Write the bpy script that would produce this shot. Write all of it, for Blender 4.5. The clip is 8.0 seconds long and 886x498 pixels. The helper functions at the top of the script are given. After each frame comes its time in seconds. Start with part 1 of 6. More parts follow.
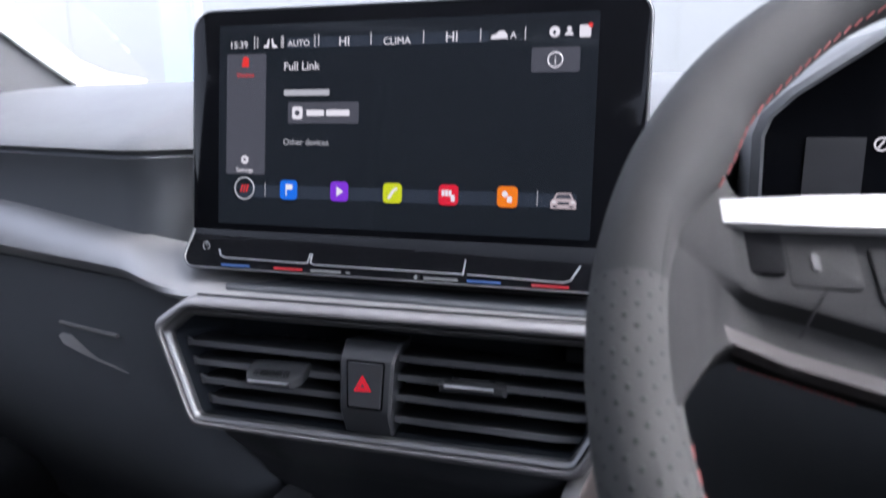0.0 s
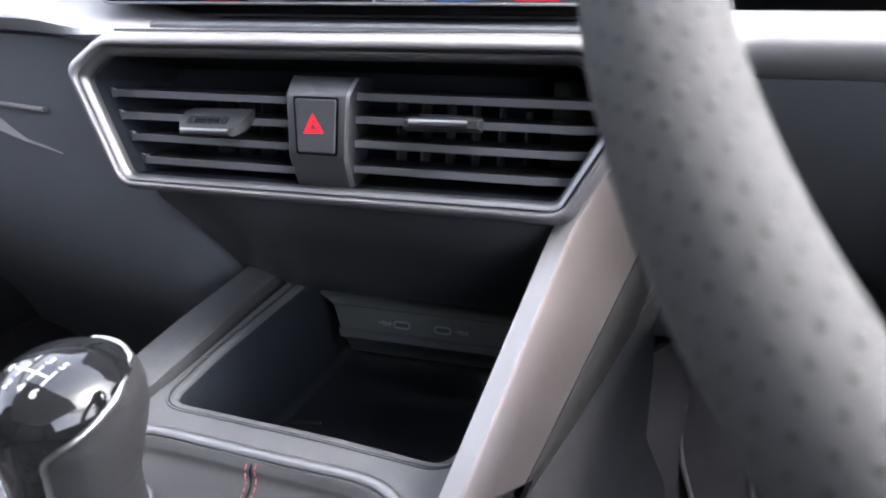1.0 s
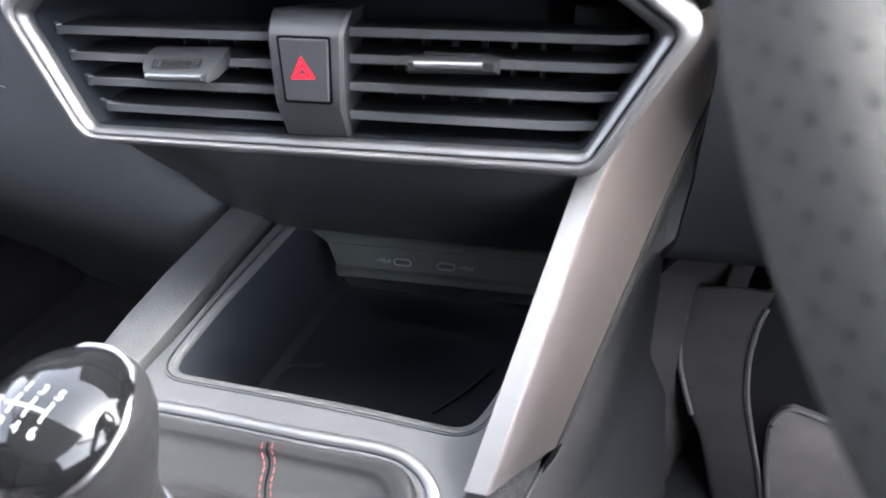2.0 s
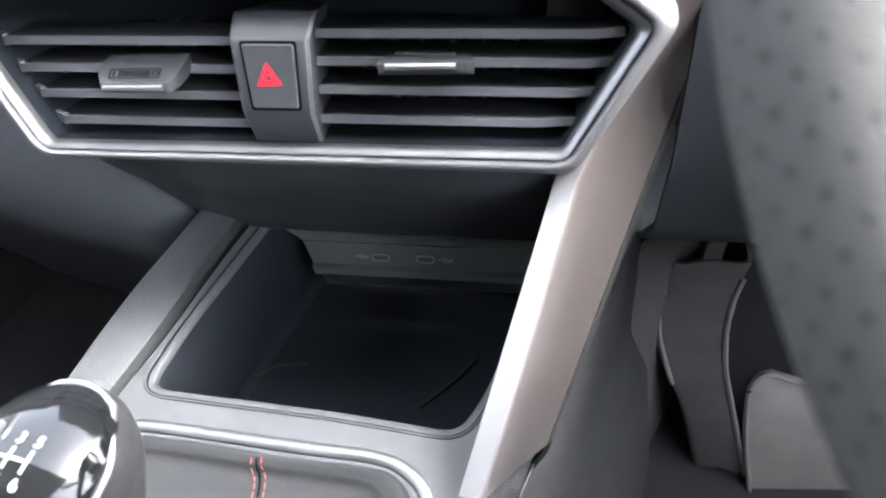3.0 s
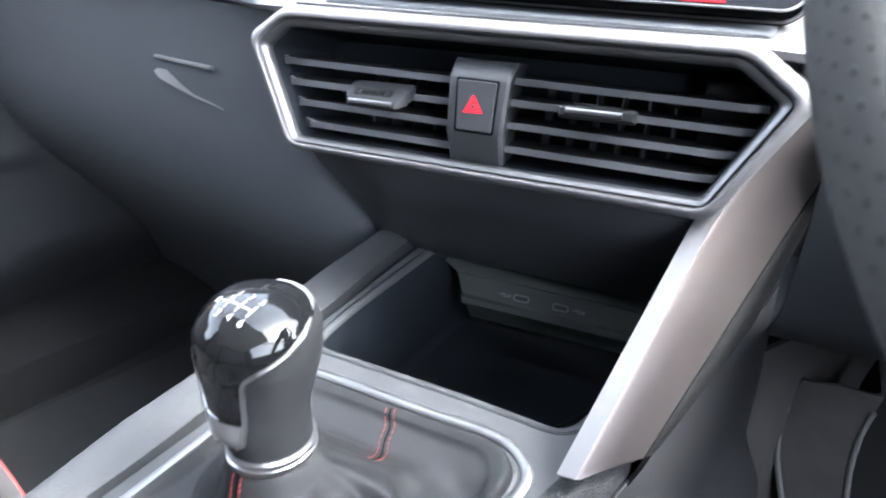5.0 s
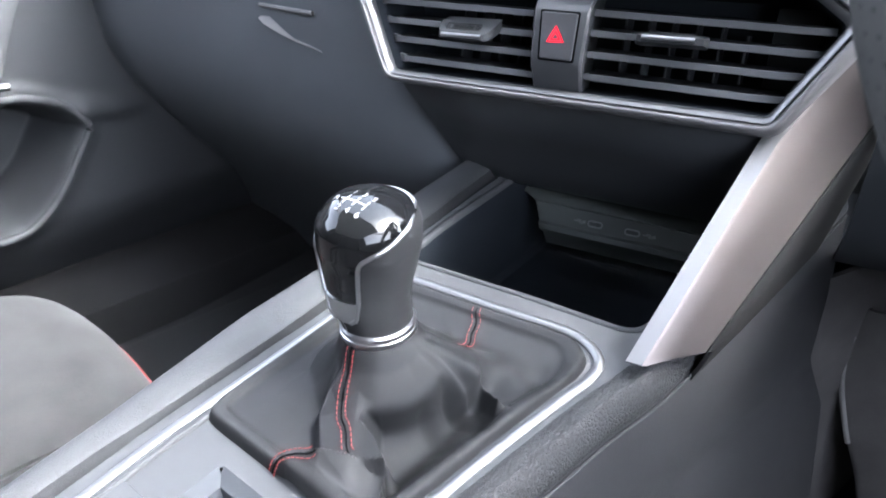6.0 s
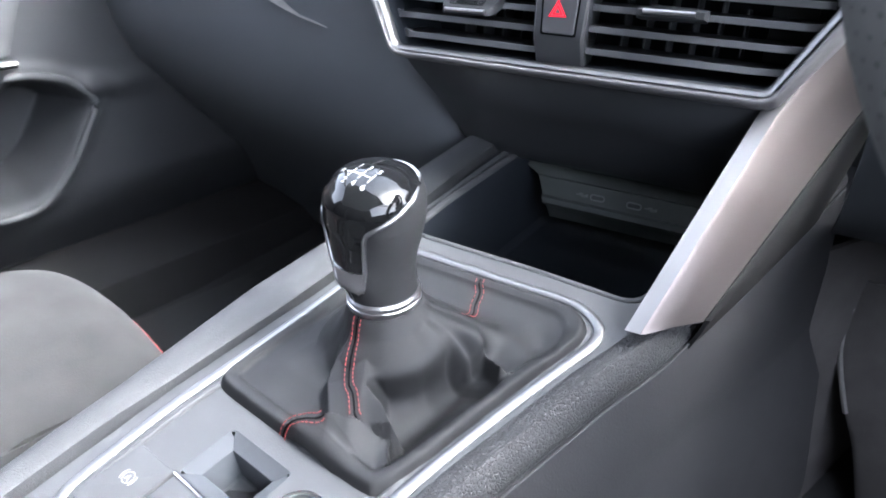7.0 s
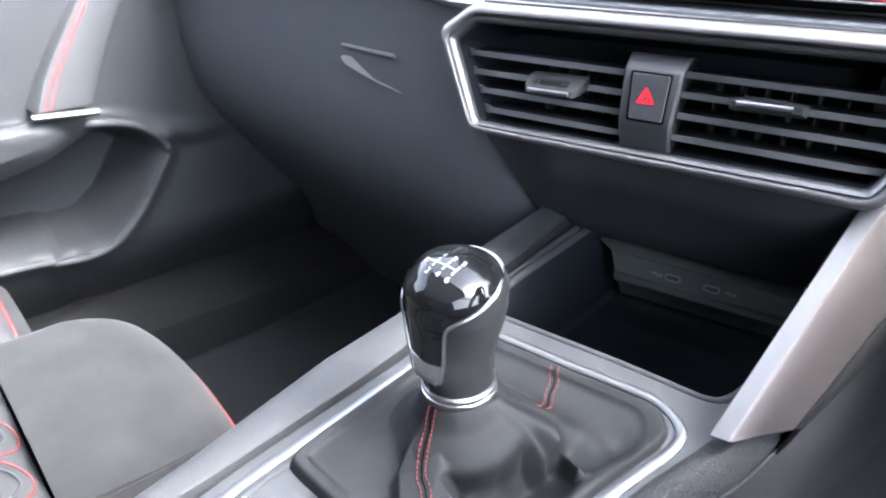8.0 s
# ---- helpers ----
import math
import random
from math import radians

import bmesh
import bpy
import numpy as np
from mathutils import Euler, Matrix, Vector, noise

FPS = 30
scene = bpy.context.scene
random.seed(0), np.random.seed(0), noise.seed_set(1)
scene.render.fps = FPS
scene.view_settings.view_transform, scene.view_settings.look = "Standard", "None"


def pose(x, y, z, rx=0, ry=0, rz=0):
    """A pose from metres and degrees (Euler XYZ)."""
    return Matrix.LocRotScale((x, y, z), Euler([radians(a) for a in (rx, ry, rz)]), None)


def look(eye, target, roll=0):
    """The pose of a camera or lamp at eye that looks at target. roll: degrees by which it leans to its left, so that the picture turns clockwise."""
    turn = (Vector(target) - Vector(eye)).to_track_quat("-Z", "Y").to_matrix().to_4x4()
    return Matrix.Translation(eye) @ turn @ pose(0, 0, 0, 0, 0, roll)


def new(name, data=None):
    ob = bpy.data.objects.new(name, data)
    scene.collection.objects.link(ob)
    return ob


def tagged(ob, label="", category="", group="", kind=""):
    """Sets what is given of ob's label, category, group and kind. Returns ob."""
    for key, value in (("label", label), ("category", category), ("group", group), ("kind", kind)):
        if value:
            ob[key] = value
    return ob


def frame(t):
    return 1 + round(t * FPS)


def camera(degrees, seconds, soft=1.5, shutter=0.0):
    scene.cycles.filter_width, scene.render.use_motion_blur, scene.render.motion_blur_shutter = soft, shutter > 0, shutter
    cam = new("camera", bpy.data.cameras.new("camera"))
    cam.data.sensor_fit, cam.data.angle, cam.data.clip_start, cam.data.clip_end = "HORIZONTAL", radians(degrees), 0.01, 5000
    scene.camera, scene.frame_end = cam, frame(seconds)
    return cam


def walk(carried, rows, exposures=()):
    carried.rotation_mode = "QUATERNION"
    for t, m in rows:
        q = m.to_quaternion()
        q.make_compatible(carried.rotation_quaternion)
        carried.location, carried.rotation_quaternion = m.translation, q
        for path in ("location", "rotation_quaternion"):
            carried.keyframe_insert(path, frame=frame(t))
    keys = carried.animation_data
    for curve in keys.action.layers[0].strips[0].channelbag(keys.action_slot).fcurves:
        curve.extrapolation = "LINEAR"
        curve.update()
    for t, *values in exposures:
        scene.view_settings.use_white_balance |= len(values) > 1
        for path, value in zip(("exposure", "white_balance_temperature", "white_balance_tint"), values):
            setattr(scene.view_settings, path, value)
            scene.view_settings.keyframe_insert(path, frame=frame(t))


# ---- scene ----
cam = camera(65.00, 8.0, soft=1.75, shutter=0.25)
PATH = [
    (0, (0.1353, -0.3121, 0.7031), (-0.1431, 0.6256, 0.4953), -0.41),
    (0.5, (0.1419, -0.2962, 0.6569), (-0.1306, 0.6172, 0.3544), -0.81),
    (1, (0.1360, -0.2742, 0.6309), (-0.1189, 0.6069, 0.2324), -1.00),
    (1.5, (0.1299, -0.2645, 0.6328), (-0.0893, 0.5842, 0.1515), -0.70),
    (1.7, (0.1186, -0.2543, 0.6398), (-0.0868, 0.5761, 0.1220), -1.20),
    (2.8, (0.0999, -0.2237, 0.6639), (-0.0540, 0.5449, 0.0430), -4.18),
    (3, (0.1019, -0.2283, 0.6605), (-0.0439, 0.5534, 0.0542), -3.71),
    (3.5, (0.1122, -0.2306, 0.6698), (-0.0296, 0.6003, 0.1318), -2.22),
    (4, (0.1200, -0.2306, 0.6681), (-0.0408, 0.6407, 0.2044), 0.07),
    (4.5, (0.1125, -0.2513, 0.6552), (-0.1264, 0.6284, 0.2442), 1.80),
    (5, (0.1151, -0.3030, 0.6406), (-0.2393, 0.5256, 0.2072), 1.67),
    (5.2, (0.1168, -0.3131, 0.6393), (-0.2635, 0.5026, 0.2034), 1.84),
    (6.3, (0.1309, -0.3548, 0.6351), (-0.3041, 0.3976, 0.1405), -1.11),
    (6.5, (0.1316, -0.3553, 0.6365), (-0.2988, 0.3957, 0.1358), -1.07),
    (7, (0.1329, -0.3554, 0.6374), (-0.2983, 0.3906, 0.1300), -0.85),
    (7.5, (0.1268, -0.3515, 0.6466), (-0.3234, 0.3888, 0.1471), -0.75),
    (8, (0.1099, -0.3496, 0.6560), (-0.3879, 0.3844, 0.1939), -0.34),
]
EXPO = [(0.0, 3.46, 5950, 16), (0.5, 4.14, 6050, 15), (1.0, 4.72, 6200, 15), (1.5, 5.04, 6350, 13), (3.0, 5.5, 6350, 11), (4.0, 5.26, 6350, 11), (5.0, 5.25, 6000, 10), (6.5, 4.98, 5950, 12), (8.0, 4.99, 5950, 12)]
cam.data.dof.use_dof, cam.data.dof.focus_distance, cam.data.dof.aperture_fstop = True, 0.36, 12.0
walk(cam, [(t, look(eye, target, roll)) for t, eye, target, roll in PATH], EXPO)

# ---- light ----
GLOW = 2.0 ** -EXPO[0][1]
sky_world = bpy.data.worlds.new("sky")
scene.world = sky_world
sky_world.use_nodes = True
wn = sky_world.node_tree
sky = wn.nodes.new("ShaderNodeTexSky")
sky.sky_type = "NISHITA"
sky.sun_disc = False
sky.sun_elevation, sky.sun_rotation = radians(50), radians(74)
sky.air_density, sky.dust_density, sky.ozone_density = 0.9, 2.5, 0.5
cloud = wn.nodes.new("ShaderNodeHueSaturation")
cloud.inputs["Saturation"].default_value = 0.35
wn.links.new(sky.outputs["Color"], cloud.inputs["Color"])
wn.links.new(cloud.outputs["Color"], wn.nodes["Background"].inputs["Color"])
wn.nodes["Background"].inputs["Strength"].default_value = 0.12
sun_data = bpy.data.lights.new("sun", "SUN")
sun_data.energy, sun_data.angle, sun_data.color = 0.2, radians(20), (1.0, 0.95, 0.88)
sun = new("sun", sun_data)
sun.matrix_world = pose(0, 0, 5, 40, 0, 106)

# ---- materials ----
def material(name, colour, rough=0.5, metal=0.0, spec=0.5, coat=0.0, bump=0.0, grain=900.0, vary=0.12, cells=False, sheen=0.0, coord="Object"):
    """A surface with fine grain, and soft blotches of wear in its colour and gloss."""
    m = bpy.data.materials.new(name)
    m.use_nodes = True
    nt = m.node_tree
    b = nt.nodes["Principled BSDF"]
    b.inputs["Metallic"].default_value = metal
    b.inputs["Specular IOR Level"].default_value = spec
    b.inputs["Coat Weight"].default_value = coat
    b.inputs["Coat Roughness"].default_value = 0.04
    b.inputs["Sheen Weight"].default_value = sheen
    tc = nt.nodes.new("ShaderNodeTexCoord")
    big = nt.nodes.new("ShaderNodeTexNoise")
    big.inputs["Scale"].default_value = 35.0
    big.inputs["Detail"].default_value = 5.0
    nt.links.new(tc.outputs[coord], big.inputs["Vector"])
    mix = nt.nodes.new("ShaderNodeMix")
    mix.data_type = "RGBA"
    mix.inputs[6].default_value = (*[c * (1 - vary) for c in colour], 1)
    mix.inputs[7].default_value = (*[min(1, c * (1 + vary)) for c in colour], 1)
    nt.links.new(big.outputs["Fac"], mix.inputs["Factor"])
    nt.links.new(mix.outputs[2], b.inputs["Base Color"])
    rr = nt.nodes.new("ShaderNodeMapRange")
    rr.inputs["To Min"].default_value = max(0.0, rough - 0.06)
    rr.inputs["To Max"].default_value = min(1.0, rough + 0.06)
    nt.links.new(big.outputs["Fac"], rr.inputs["Value"])
    nt.links.new(rr.outputs["Result"], b.inputs["Roughness"])
    if bump > 0:
        if cells:
            fine = nt.nodes.new("ShaderNodeTexVoronoi")
            fine.feature = "DISTANCE_TO_EDGE"
            fine.inputs["Scale"].default_value = grain
            plateau = nt.nodes.new("ShaderNodeMapRange")
            plateau.interpolation_type = "SMOOTHSTEP"
            plateau.inputs["From Max"].default_value = 0.16
            nt.links.new(fine.outputs["Distance"], plateau.inputs["Value"])
            out = plateau.outputs["Result"]
        else:
            fine = nt.nodes.new("ShaderNodeTexNoise")
            fine.inputs["Scale"].default_value = grain
            fine.inputs["Detail"].default_value = 3.0
            out = fine.outputs["Fac"]
        nt.links.new(tc.outputs[coord], fine.inputs["Vector"])
        bp = nt.nodes.new("ShaderNodeBump")
        bp.inputs["Strength"].default_value = bump
        bp.inputs["Distance"].default_value = 0.0004
        nt.links.new(out, bp.inputs["Height"])
        nt.links.new(bp.outputs["Normal"], b.inputs["Normal"])
    return m


def glowing(name, colour, strength=1.0):
    m = bpy.data.materials.new(name)
    m.use_nodes = True
    b = m.node_tree.nodes["Principled BSDF"]
    b.inputs["Base Color"].default_value = (0.01, 0.01, 0.012, 1)
    b.inputs["Roughness"].default_value = 0.2
    b.inputs["Emission Color"].default_value = (*colour, 1)
    b.inputs["Emission Strength"].default_value = strength * GLOW
    return m


PAD = material("soft dash pad", (0.057, 0.0588, 0.0613), 0.62, spec=0.4, bump=0.5, grain=1500)
DARK = material("dark grained plastic", (0.04, 0.0415, 0.044), 0.5, bump=0.5, grain=1400)
BLACK = material("black plastic", (0.032, 0.0333, 0.036), 0.42, bump=0.2, grain=1200)
SATIN = material("satin silver paint", (0.16, 0.156, 0.158), 0.5, metal=0.6, vary=0.04)
STRIP = material("pale satin silver paint", (0.195, 0.192, 0.193), 0.5, metal=0.55, vary=0.04)
BRIGHT = material("bright satin trim", (0.165, 0.165, 0.166), 0.48, metal=1.0, vary=0.03)
CHROME = material("polished chrome", (0.8, 0.8, 0.8), 0.08, metal=1.0, vary=0.02)
TABCHROME = material("satin chrome", (0.4, 0.4, 0.404), 0.32, metal=1.0, vary=0.02)
CONSOLE = material("console grey plastic", (0.039, 0.04, 0.0413), 0.55, spec=0.35, bump=0.25, grain=1600)
LEATHER = material("black leather", (0.024, 0.024, 0.0248), 0.5, spec=0.25, bump=0.75, grain=520, cells=True)
SOFTSKIN = material("smooth black leather", (0.0135, 0.0136, 0.0142), 0.58, spec=0.22, bump=0.12, grain=1100, cells=True)
FLANK = material("matt black side plastic", (0.019, 0.0192, 0.0203), 0.65, spec=0.2, bump=0.4, grain=900)
RIMSKIN = material("rim leather", (0.0155, 0.0152, 0.0146), 0.72, spec=0.16, bump=0.15, grain=1000, cells=True)
SPOKESKIN = material("spoke leather", (0.0135, 0.0133, 0.0132), 0.75, spec=0.1, bump=0.3, grain=1300)
CAPGLOSS = material("gloss black cap", (0.004, 0.0042, 0.0045), 0.05, spec=0.3, vary=0.0)
CAPMATT = material("matt black button", (0.004, 0.004, 0.0045), 0.85, spec=0.03, vary=0.0)
PALEBAR = material("pale silver paint", (0.3, 0.295, 0.29), 0.45, metal=0.25, vary=0.03)
PALEEDGE = material("pale edging", (0.14, 0.135, 0.13), 0.5, bump=0.3, grain=900, vary=0.25)
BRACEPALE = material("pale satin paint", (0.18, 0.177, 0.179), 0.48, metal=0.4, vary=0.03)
PALERIM = material("pale grey door moulding", (0.04, 0.041, 0.0425), 0.6, bump=0.3, grain=1300)
GLOSS = material("gloss black panel", (0.0035, 0.0037, 0.0045), 0.06, spec=0.09, vary=0.0)
SUEDE = material("grey suede cloth", (0.021, 0.0204, 0.02), 0.9, spec=0.2, sheen=0.08, bump=0.6, grain=1100, vary=0.65)
QUILT = material("dark quilted cloth", (0.028, 0.028, 0.029), 0.88, spec=0.2, sheen=0.05, bump=0.5, grain=1500)
CARPET = material("dark carpet", (0.014, 0.014, 0.0143), 0.95, bump=0.8, grain=700, vary=0.3)
BROWNMAT = material("brown carpet", (0.2, 0.18, 0.165), 0.95, bump=0.8, grain=700, vary=0.3)
FOOTWELL = material("grey brown footwell carpet", (0.062, 0.0585, 0.057), 0.95, spec=0.1, bump=0.8, grain=700, vary=0.3)
RUBBER = material("rubber mat", (0.02, 0.0195, 0.0197), 0.7, spec=0.12, bump=0.4, grain=800)
DOORSKIN = material("grey door trim", (0.02, 0.0212, 0.0228), 0.6, bump=0.4, grain=1300)
LOWDASH = material("grey lower dash", (0.076, 0.081, 0.088), 0.6, bump=0.4, grain=1300)
# Kept darker than the other plastics: the shade of deep recesses is in its colour.
SHADEBLACK = material("black lining with shade in its colour", (0.014, 0.0162, 0.0195), 0.75, spec=0.04)
RAIL = material("grained rail plastic", (0.035, 0.0358, 0.0368), 0.5, spec=0.35, bump=0.4, grain=800, cells=True)
DUCT = material("matt black plastic", (0.043, 0.0462, 0.0505), 0.7, spec=0.15)
SLAT = material("slat plastic", (0.024, 0.025, 0.027), 0.45, spec=0.3, bump=0.15, grain=1600)
SLATLIP = material("satin slat lip", (0.1, 0.102, 0.106), 0.34, bump=0.1, grain=1600)
REDTHREAD = material("red thread", (0.19, 0.022, 0.019), 0.6, vary=0.2)
REDPAINT = glowing("red symbol", (1.0, 0.012, 0.035), 0.5)
REDPAINT.node_tree.nodes["Principled BSDF"].inputs["Base Color"].default_value = (0.4, 0.008, 0.016, 1)
WHITEMARK = material("white print", (0.3, 0.3, 0.3), 0.5, vary=0.02)
SOFTMARK = material("pale grey print", (0.24, 0.24, 0.24), 0.5, vary=0.02)
GREYMARK = material("grey print", (0.16, 0.165, 0.165), 0.5, vary=0.05)
HEADLINER = material("grey headliner cloth", (0.3, 0.3, 0.297), 0.95, bump=0.3, grain=900)
PILLAR = material("pale pillar cloth", (0.75, 0.75, 0.74), 0.8, bump=0.3, grain=900)
WALLPAINT = material("white cladding", (0.3, 0.294, 0.282), 0.6, coord="Object")
CONCRETE = material("pale concrete", (0.32, 0.313, 0.3), 0.85, vary=0.2)
POSTMAT = material("grey post paint", (0.3, 0.31, 0.33), 0.6)
BLUEMAT = material("blue sign paint", (0.3, 0.37, 0.48), 0.5)
WARMTRIM = material("dull warm metal", (0.04, 0.035, 0.033), 0.6, metal=0.4, vary=0.05)
TABSKIN = material("grey tab plastic", (0.022, 0.023, 0.0245), 0.5, spec=0.3, bump=0.15, grain=1600)


def brushed():
    """Metal with drawn hair lines along the object's x axis, slightly warm."""
    m = material("brushed warm metal", (0.112, 0.097, 0.092), 0.44, metal=0.9, vary=0.03)
    nt = m.node_tree
    b = nt.nodes["Principled BSDF"]
    tc = nt.nodes.new("ShaderNodeTexCoord")
    mp = nt.nodes.new("ShaderNodeMapping")
    mp.inputs["Scale"].default_value = (30, 30, 2500)
    ns = nt.nodes.new("ShaderNodeTexNoise")
    ns.inputs["Scale"].default_value = 1.0
    bp = nt.nodes.new("ShaderNodeBump")
    bp.inputs["Strength"].default_value = 0.12
    bp.inputs["Distance"].default_value = 0.0003
    nt.links.new(tc.outputs["Object"], mp.inputs["Vector"])
    nt.links.new(mp.outputs["Vector"], ns.inputs["Vector"])
    nt.links.new(ns.outputs["Fac"], bp.inputs["Height"])
    nt.links.new(bp.outputs["Normal"], b.inputs["Normal"])
    return m


def perforated():
    """Leather with rows of punched holes, laid out by the mesh's own uv map (metres)."""
    m = material("perforated leather", (0.036, 0.0357, 0.0344), 0.75, spec=0.08, bump=0.0)
    nt = m.node_tree
    b = nt.nodes["Principled BSDF"]
    uv = nt.nodes.new("ShaderNodeUVMap")
    vor = nt.nodes.new("ShaderNodeTexVoronoi")
    vor.inputs["Scale"].default_value = 1.0
    vor.inputs["Randomness"].default_value = 0.0
    sep = nt.nodes.new("ShaderNodeMapping")
    sep.inputs["Scale"].default_value = (215, 215, 1)
    sep.inputs["Rotation"].default_value = (0, 0, radians(45))
    nt.links.new(uv.outputs["UV"], sep.inputs["Vector"])
    nt.links.new(sep.outputs["Vector"], vor.inputs["Vector"])
    mr = nt.nodes.new("ShaderNodeMapRange")
    mr.inputs["From Min"].default_value, mr.inputs["From Max"].default_value = 0.09, 0.17
    nt.links.new(vor.outputs["Distance"], mr.inputs["Value"])
    old = b.inputs["Base Color"].links[0].from_socket
    mx = nt.nodes.new("ShaderNodeMix")
    mx.data_type = "RGBA"
    mx.inputs[6].default_value = (0.014, 0.014, 0.0136, 1)
    nt.links.new(mr.outputs["Result"], mx.inputs["Factor"])
    nt.links.new(old, mx.inputs[7])
    nt.links.new(mx.outputs[2], b.inputs["Base Color"])
    bp = nt.nodes.new("ShaderNodeBump")
    bp.inputs["Strength"].default_value = 0.6
    bp.inputs["Distance"].default_value = 0.0005
    nt.links.new(mr.outputs["Result"], bp.inputs["Height"])
    nt.links.new(bp.outputs["Normal"], b.inputs["Normal"])
    return m


BRUSHED = brushed()
PERF = perforated()
GLASS = bpy.data.materials.new("clear glass")
GLASS.use_nodes = True
gb = GLASS.node_tree.nodes["Principled BSDF"]
gb.inputs["Transmission Weight"].default_value = 1.0
gb.inputs["Roughness"].default_value = 0.0
gb.inputs["IOR"].default_value = 1.05
gb.inputs["Base Color"].default_value = (0.96, 0.98, 0.97, 1)

# ---- building helpers ----
ROOT = {}


def thing(name, m, label, category, kind="", group=""):
    """An empty at m that holds a thing's parts."""
    ob = new(name)
    ob.matrix_world = m
    ob.empty_display_size = 0.02
    ROOT[ob.name] = m.copy()
    return tagged(ob, label, category, group, kind)


def part(name, me, mat, parent, label="", world=False, smooth=True):
    """Links a mesh as one object under a thing or a part. world: its points are in the world, not in the thing's own axes."""
    if isinstance(me, bmesh.types.BMesh):
        bm = me
        me = bpy.data.meshes.new(name)
        bmesh.ops.recalc_face_normals(bm, faces=bm.faces)
        bm.to_mesh(me)
        bm.free()
    top = parent
    while top is not None and top.name not in ROOT:
        top = top.parent
    if world and top is not None:
        me.transform(ROOT[top.name].inverted())
    me.materials.clear()
    me.materials.append(mat)
    if smooth:
        me.polygons.foreach_set("use_smooth", [True] * len(me.polygons))
        me.set_sharp_from_angle(angle=radians(38))
    ob = new(name, me)
    if parent is not None:
        ob.parent = parent
    return tagged(ob, label) if label else ob


def single(name, me, mat, label, category, kind="", group=""):
    """A thing of one mesh, its points in the world."""
    return tagged(part(name, me, mat, None), label, category, group, kind)


def loft(rings, closed=True, caps=True):
    bm = bmesh.new()
    vs = [[bm.verts.new(p) for p in r] for r in rings]
    n = len(rings[0])
    for a, b in zip(vs, vs[1:]):
        for i in range(n if closed else n - 1):
            j = (i + 1) % n
            bm.faces.new((a[i], a[j], b[j], b[i]))
    if caps and closed:
        bm.faces.new(vs[0][::-1])
        bm.faces.new(vs[-1])
    return bm


def sheet(rings, thick=0.002):
    """An open loft with a thickness."""
    bm = loft(rings, closed=False, caps=False)
    bmesh.ops.recalc_face_normals(bm, faces=bm.faces)
    bmesh.ops.solidify(bm, geom=bm.faces[:], thickness=thick)
    return bm


def join(*bms):
    out = bmesh.new()
    for b in bms:
        me = bpy.data.meshes.new("tmp")
        b.to_mesh(me)
        out.from_mesh(me)
        bpy.data.meshes.remove(me)
        b.free()
    return out


def prism(poly, z0, z1, bevel=0.0, segs=2):
    """A flat outline (x, y) drawn out from z0 to z1, its edges rounded."""
    bm = bmesh.new()
    lo = [bm.verts.new((x, y, z0)) for x, y in poly]
    hi = [bm.verts.new((x, y, z1)) for x, y in poly]
    n = len(poly)
    bm.faces.new(lo[::-1])
    bm.faces.new(hi)
    for i in range(n):
        j = (i + 1) % n
        bm.faces.new((lo[i], lo[j], hi[j], hi[i]))
    bmesh.ops.recalc_face_normals(bm, faces=bm.faces)
    if bevel:
        es = [e for e in bm.edges if len(e.link_faces) == 2 and e.calc_face_angle(0) > 0.6]
        bmesh.ops.bevel(bm, geom=es, offset=bevel, segments=segs, affect="EDGES", profile=0.5)
    return bm


def rrect(w, h, r, cx=0.0, cy=0.0, k=6):
    pts = []
    for sx, sy, a0 in ((1, 1, 0), (-1, 1, 90), (-1, -1, 180), (1, -1, 270)):
        for i in range(k + 1):
            a = radians(a0 + 90 * i / k)
            pts.append((cx + sx * (w / 2 - r) + r * math.cos(a), cy + sy * (h / 2 - r) + r * math.sin(a)))
    return pts


def box(x0, x1, y0, y1, z0, z1, bevel=0.0, segs=2):
    return prism([(x0, y0), (x1, y0), (x1, y1), (x0, y1)], z0, z1, bevel, segs)


def spline(pts, n, closed=False):
    """Points along a Catmull-Rom curve through pts."""
    ps = [Vector(p) for p in pts]
    m = len(ps)
    out = []
    segs = m if closed else m - 1
    for s in range(segs):
        p1, p2 = ps[s], ps[(s + 1) % m]
        p0 = ps[s - 1] if (s > 0 or closed) else p1 * 2 - p2
        p3 = ps[(s + 2) % m] if (s + 2 < m or closed) else p2 * 2 - p1
        for i in range(n):
            t = i / n
            out.append(0.5 * ((2 * p1) + (p2 - p0) * t + (2 * p0 - 5 * p1 + 4 * p2 - p3) * t * t + (3 * p1 - p0 - 3 * p2 + p3) * t ** 3))
    if not closed:
        out.append(ps[-1])
    return out


def tube(path, r, up=(0, 0, 1), closed=False, k=10, r2=None, profile=None):
    """A rod along path; r across, r2 along up; or a given profile of (across, up) pairs."""
    path = [Vector(p) for p in path]
    up = Vector(up)
    n = len(path)
    prof = profile or [(r * math.cos(2 * math.pi * i / k), (r2 or r) * math.sin(2 * math.pi * i / k)) for i in range(k)]
    rings = []
    for i, p in enumerate(path):
        a = path[(i - 1) % n] if (closed or i > 0) else p
        b = path[(i + 1) % n] if (closed or i < n - 1) else p
        t = (b - a).normalized()
        side = t.cross(up).normalized()
        u = side.cross(t).normalized()
        rings.append([p + side * x + u * y for x, y in prof])
    if closed:
        return ring_loft(rings)
    return loft(rings)


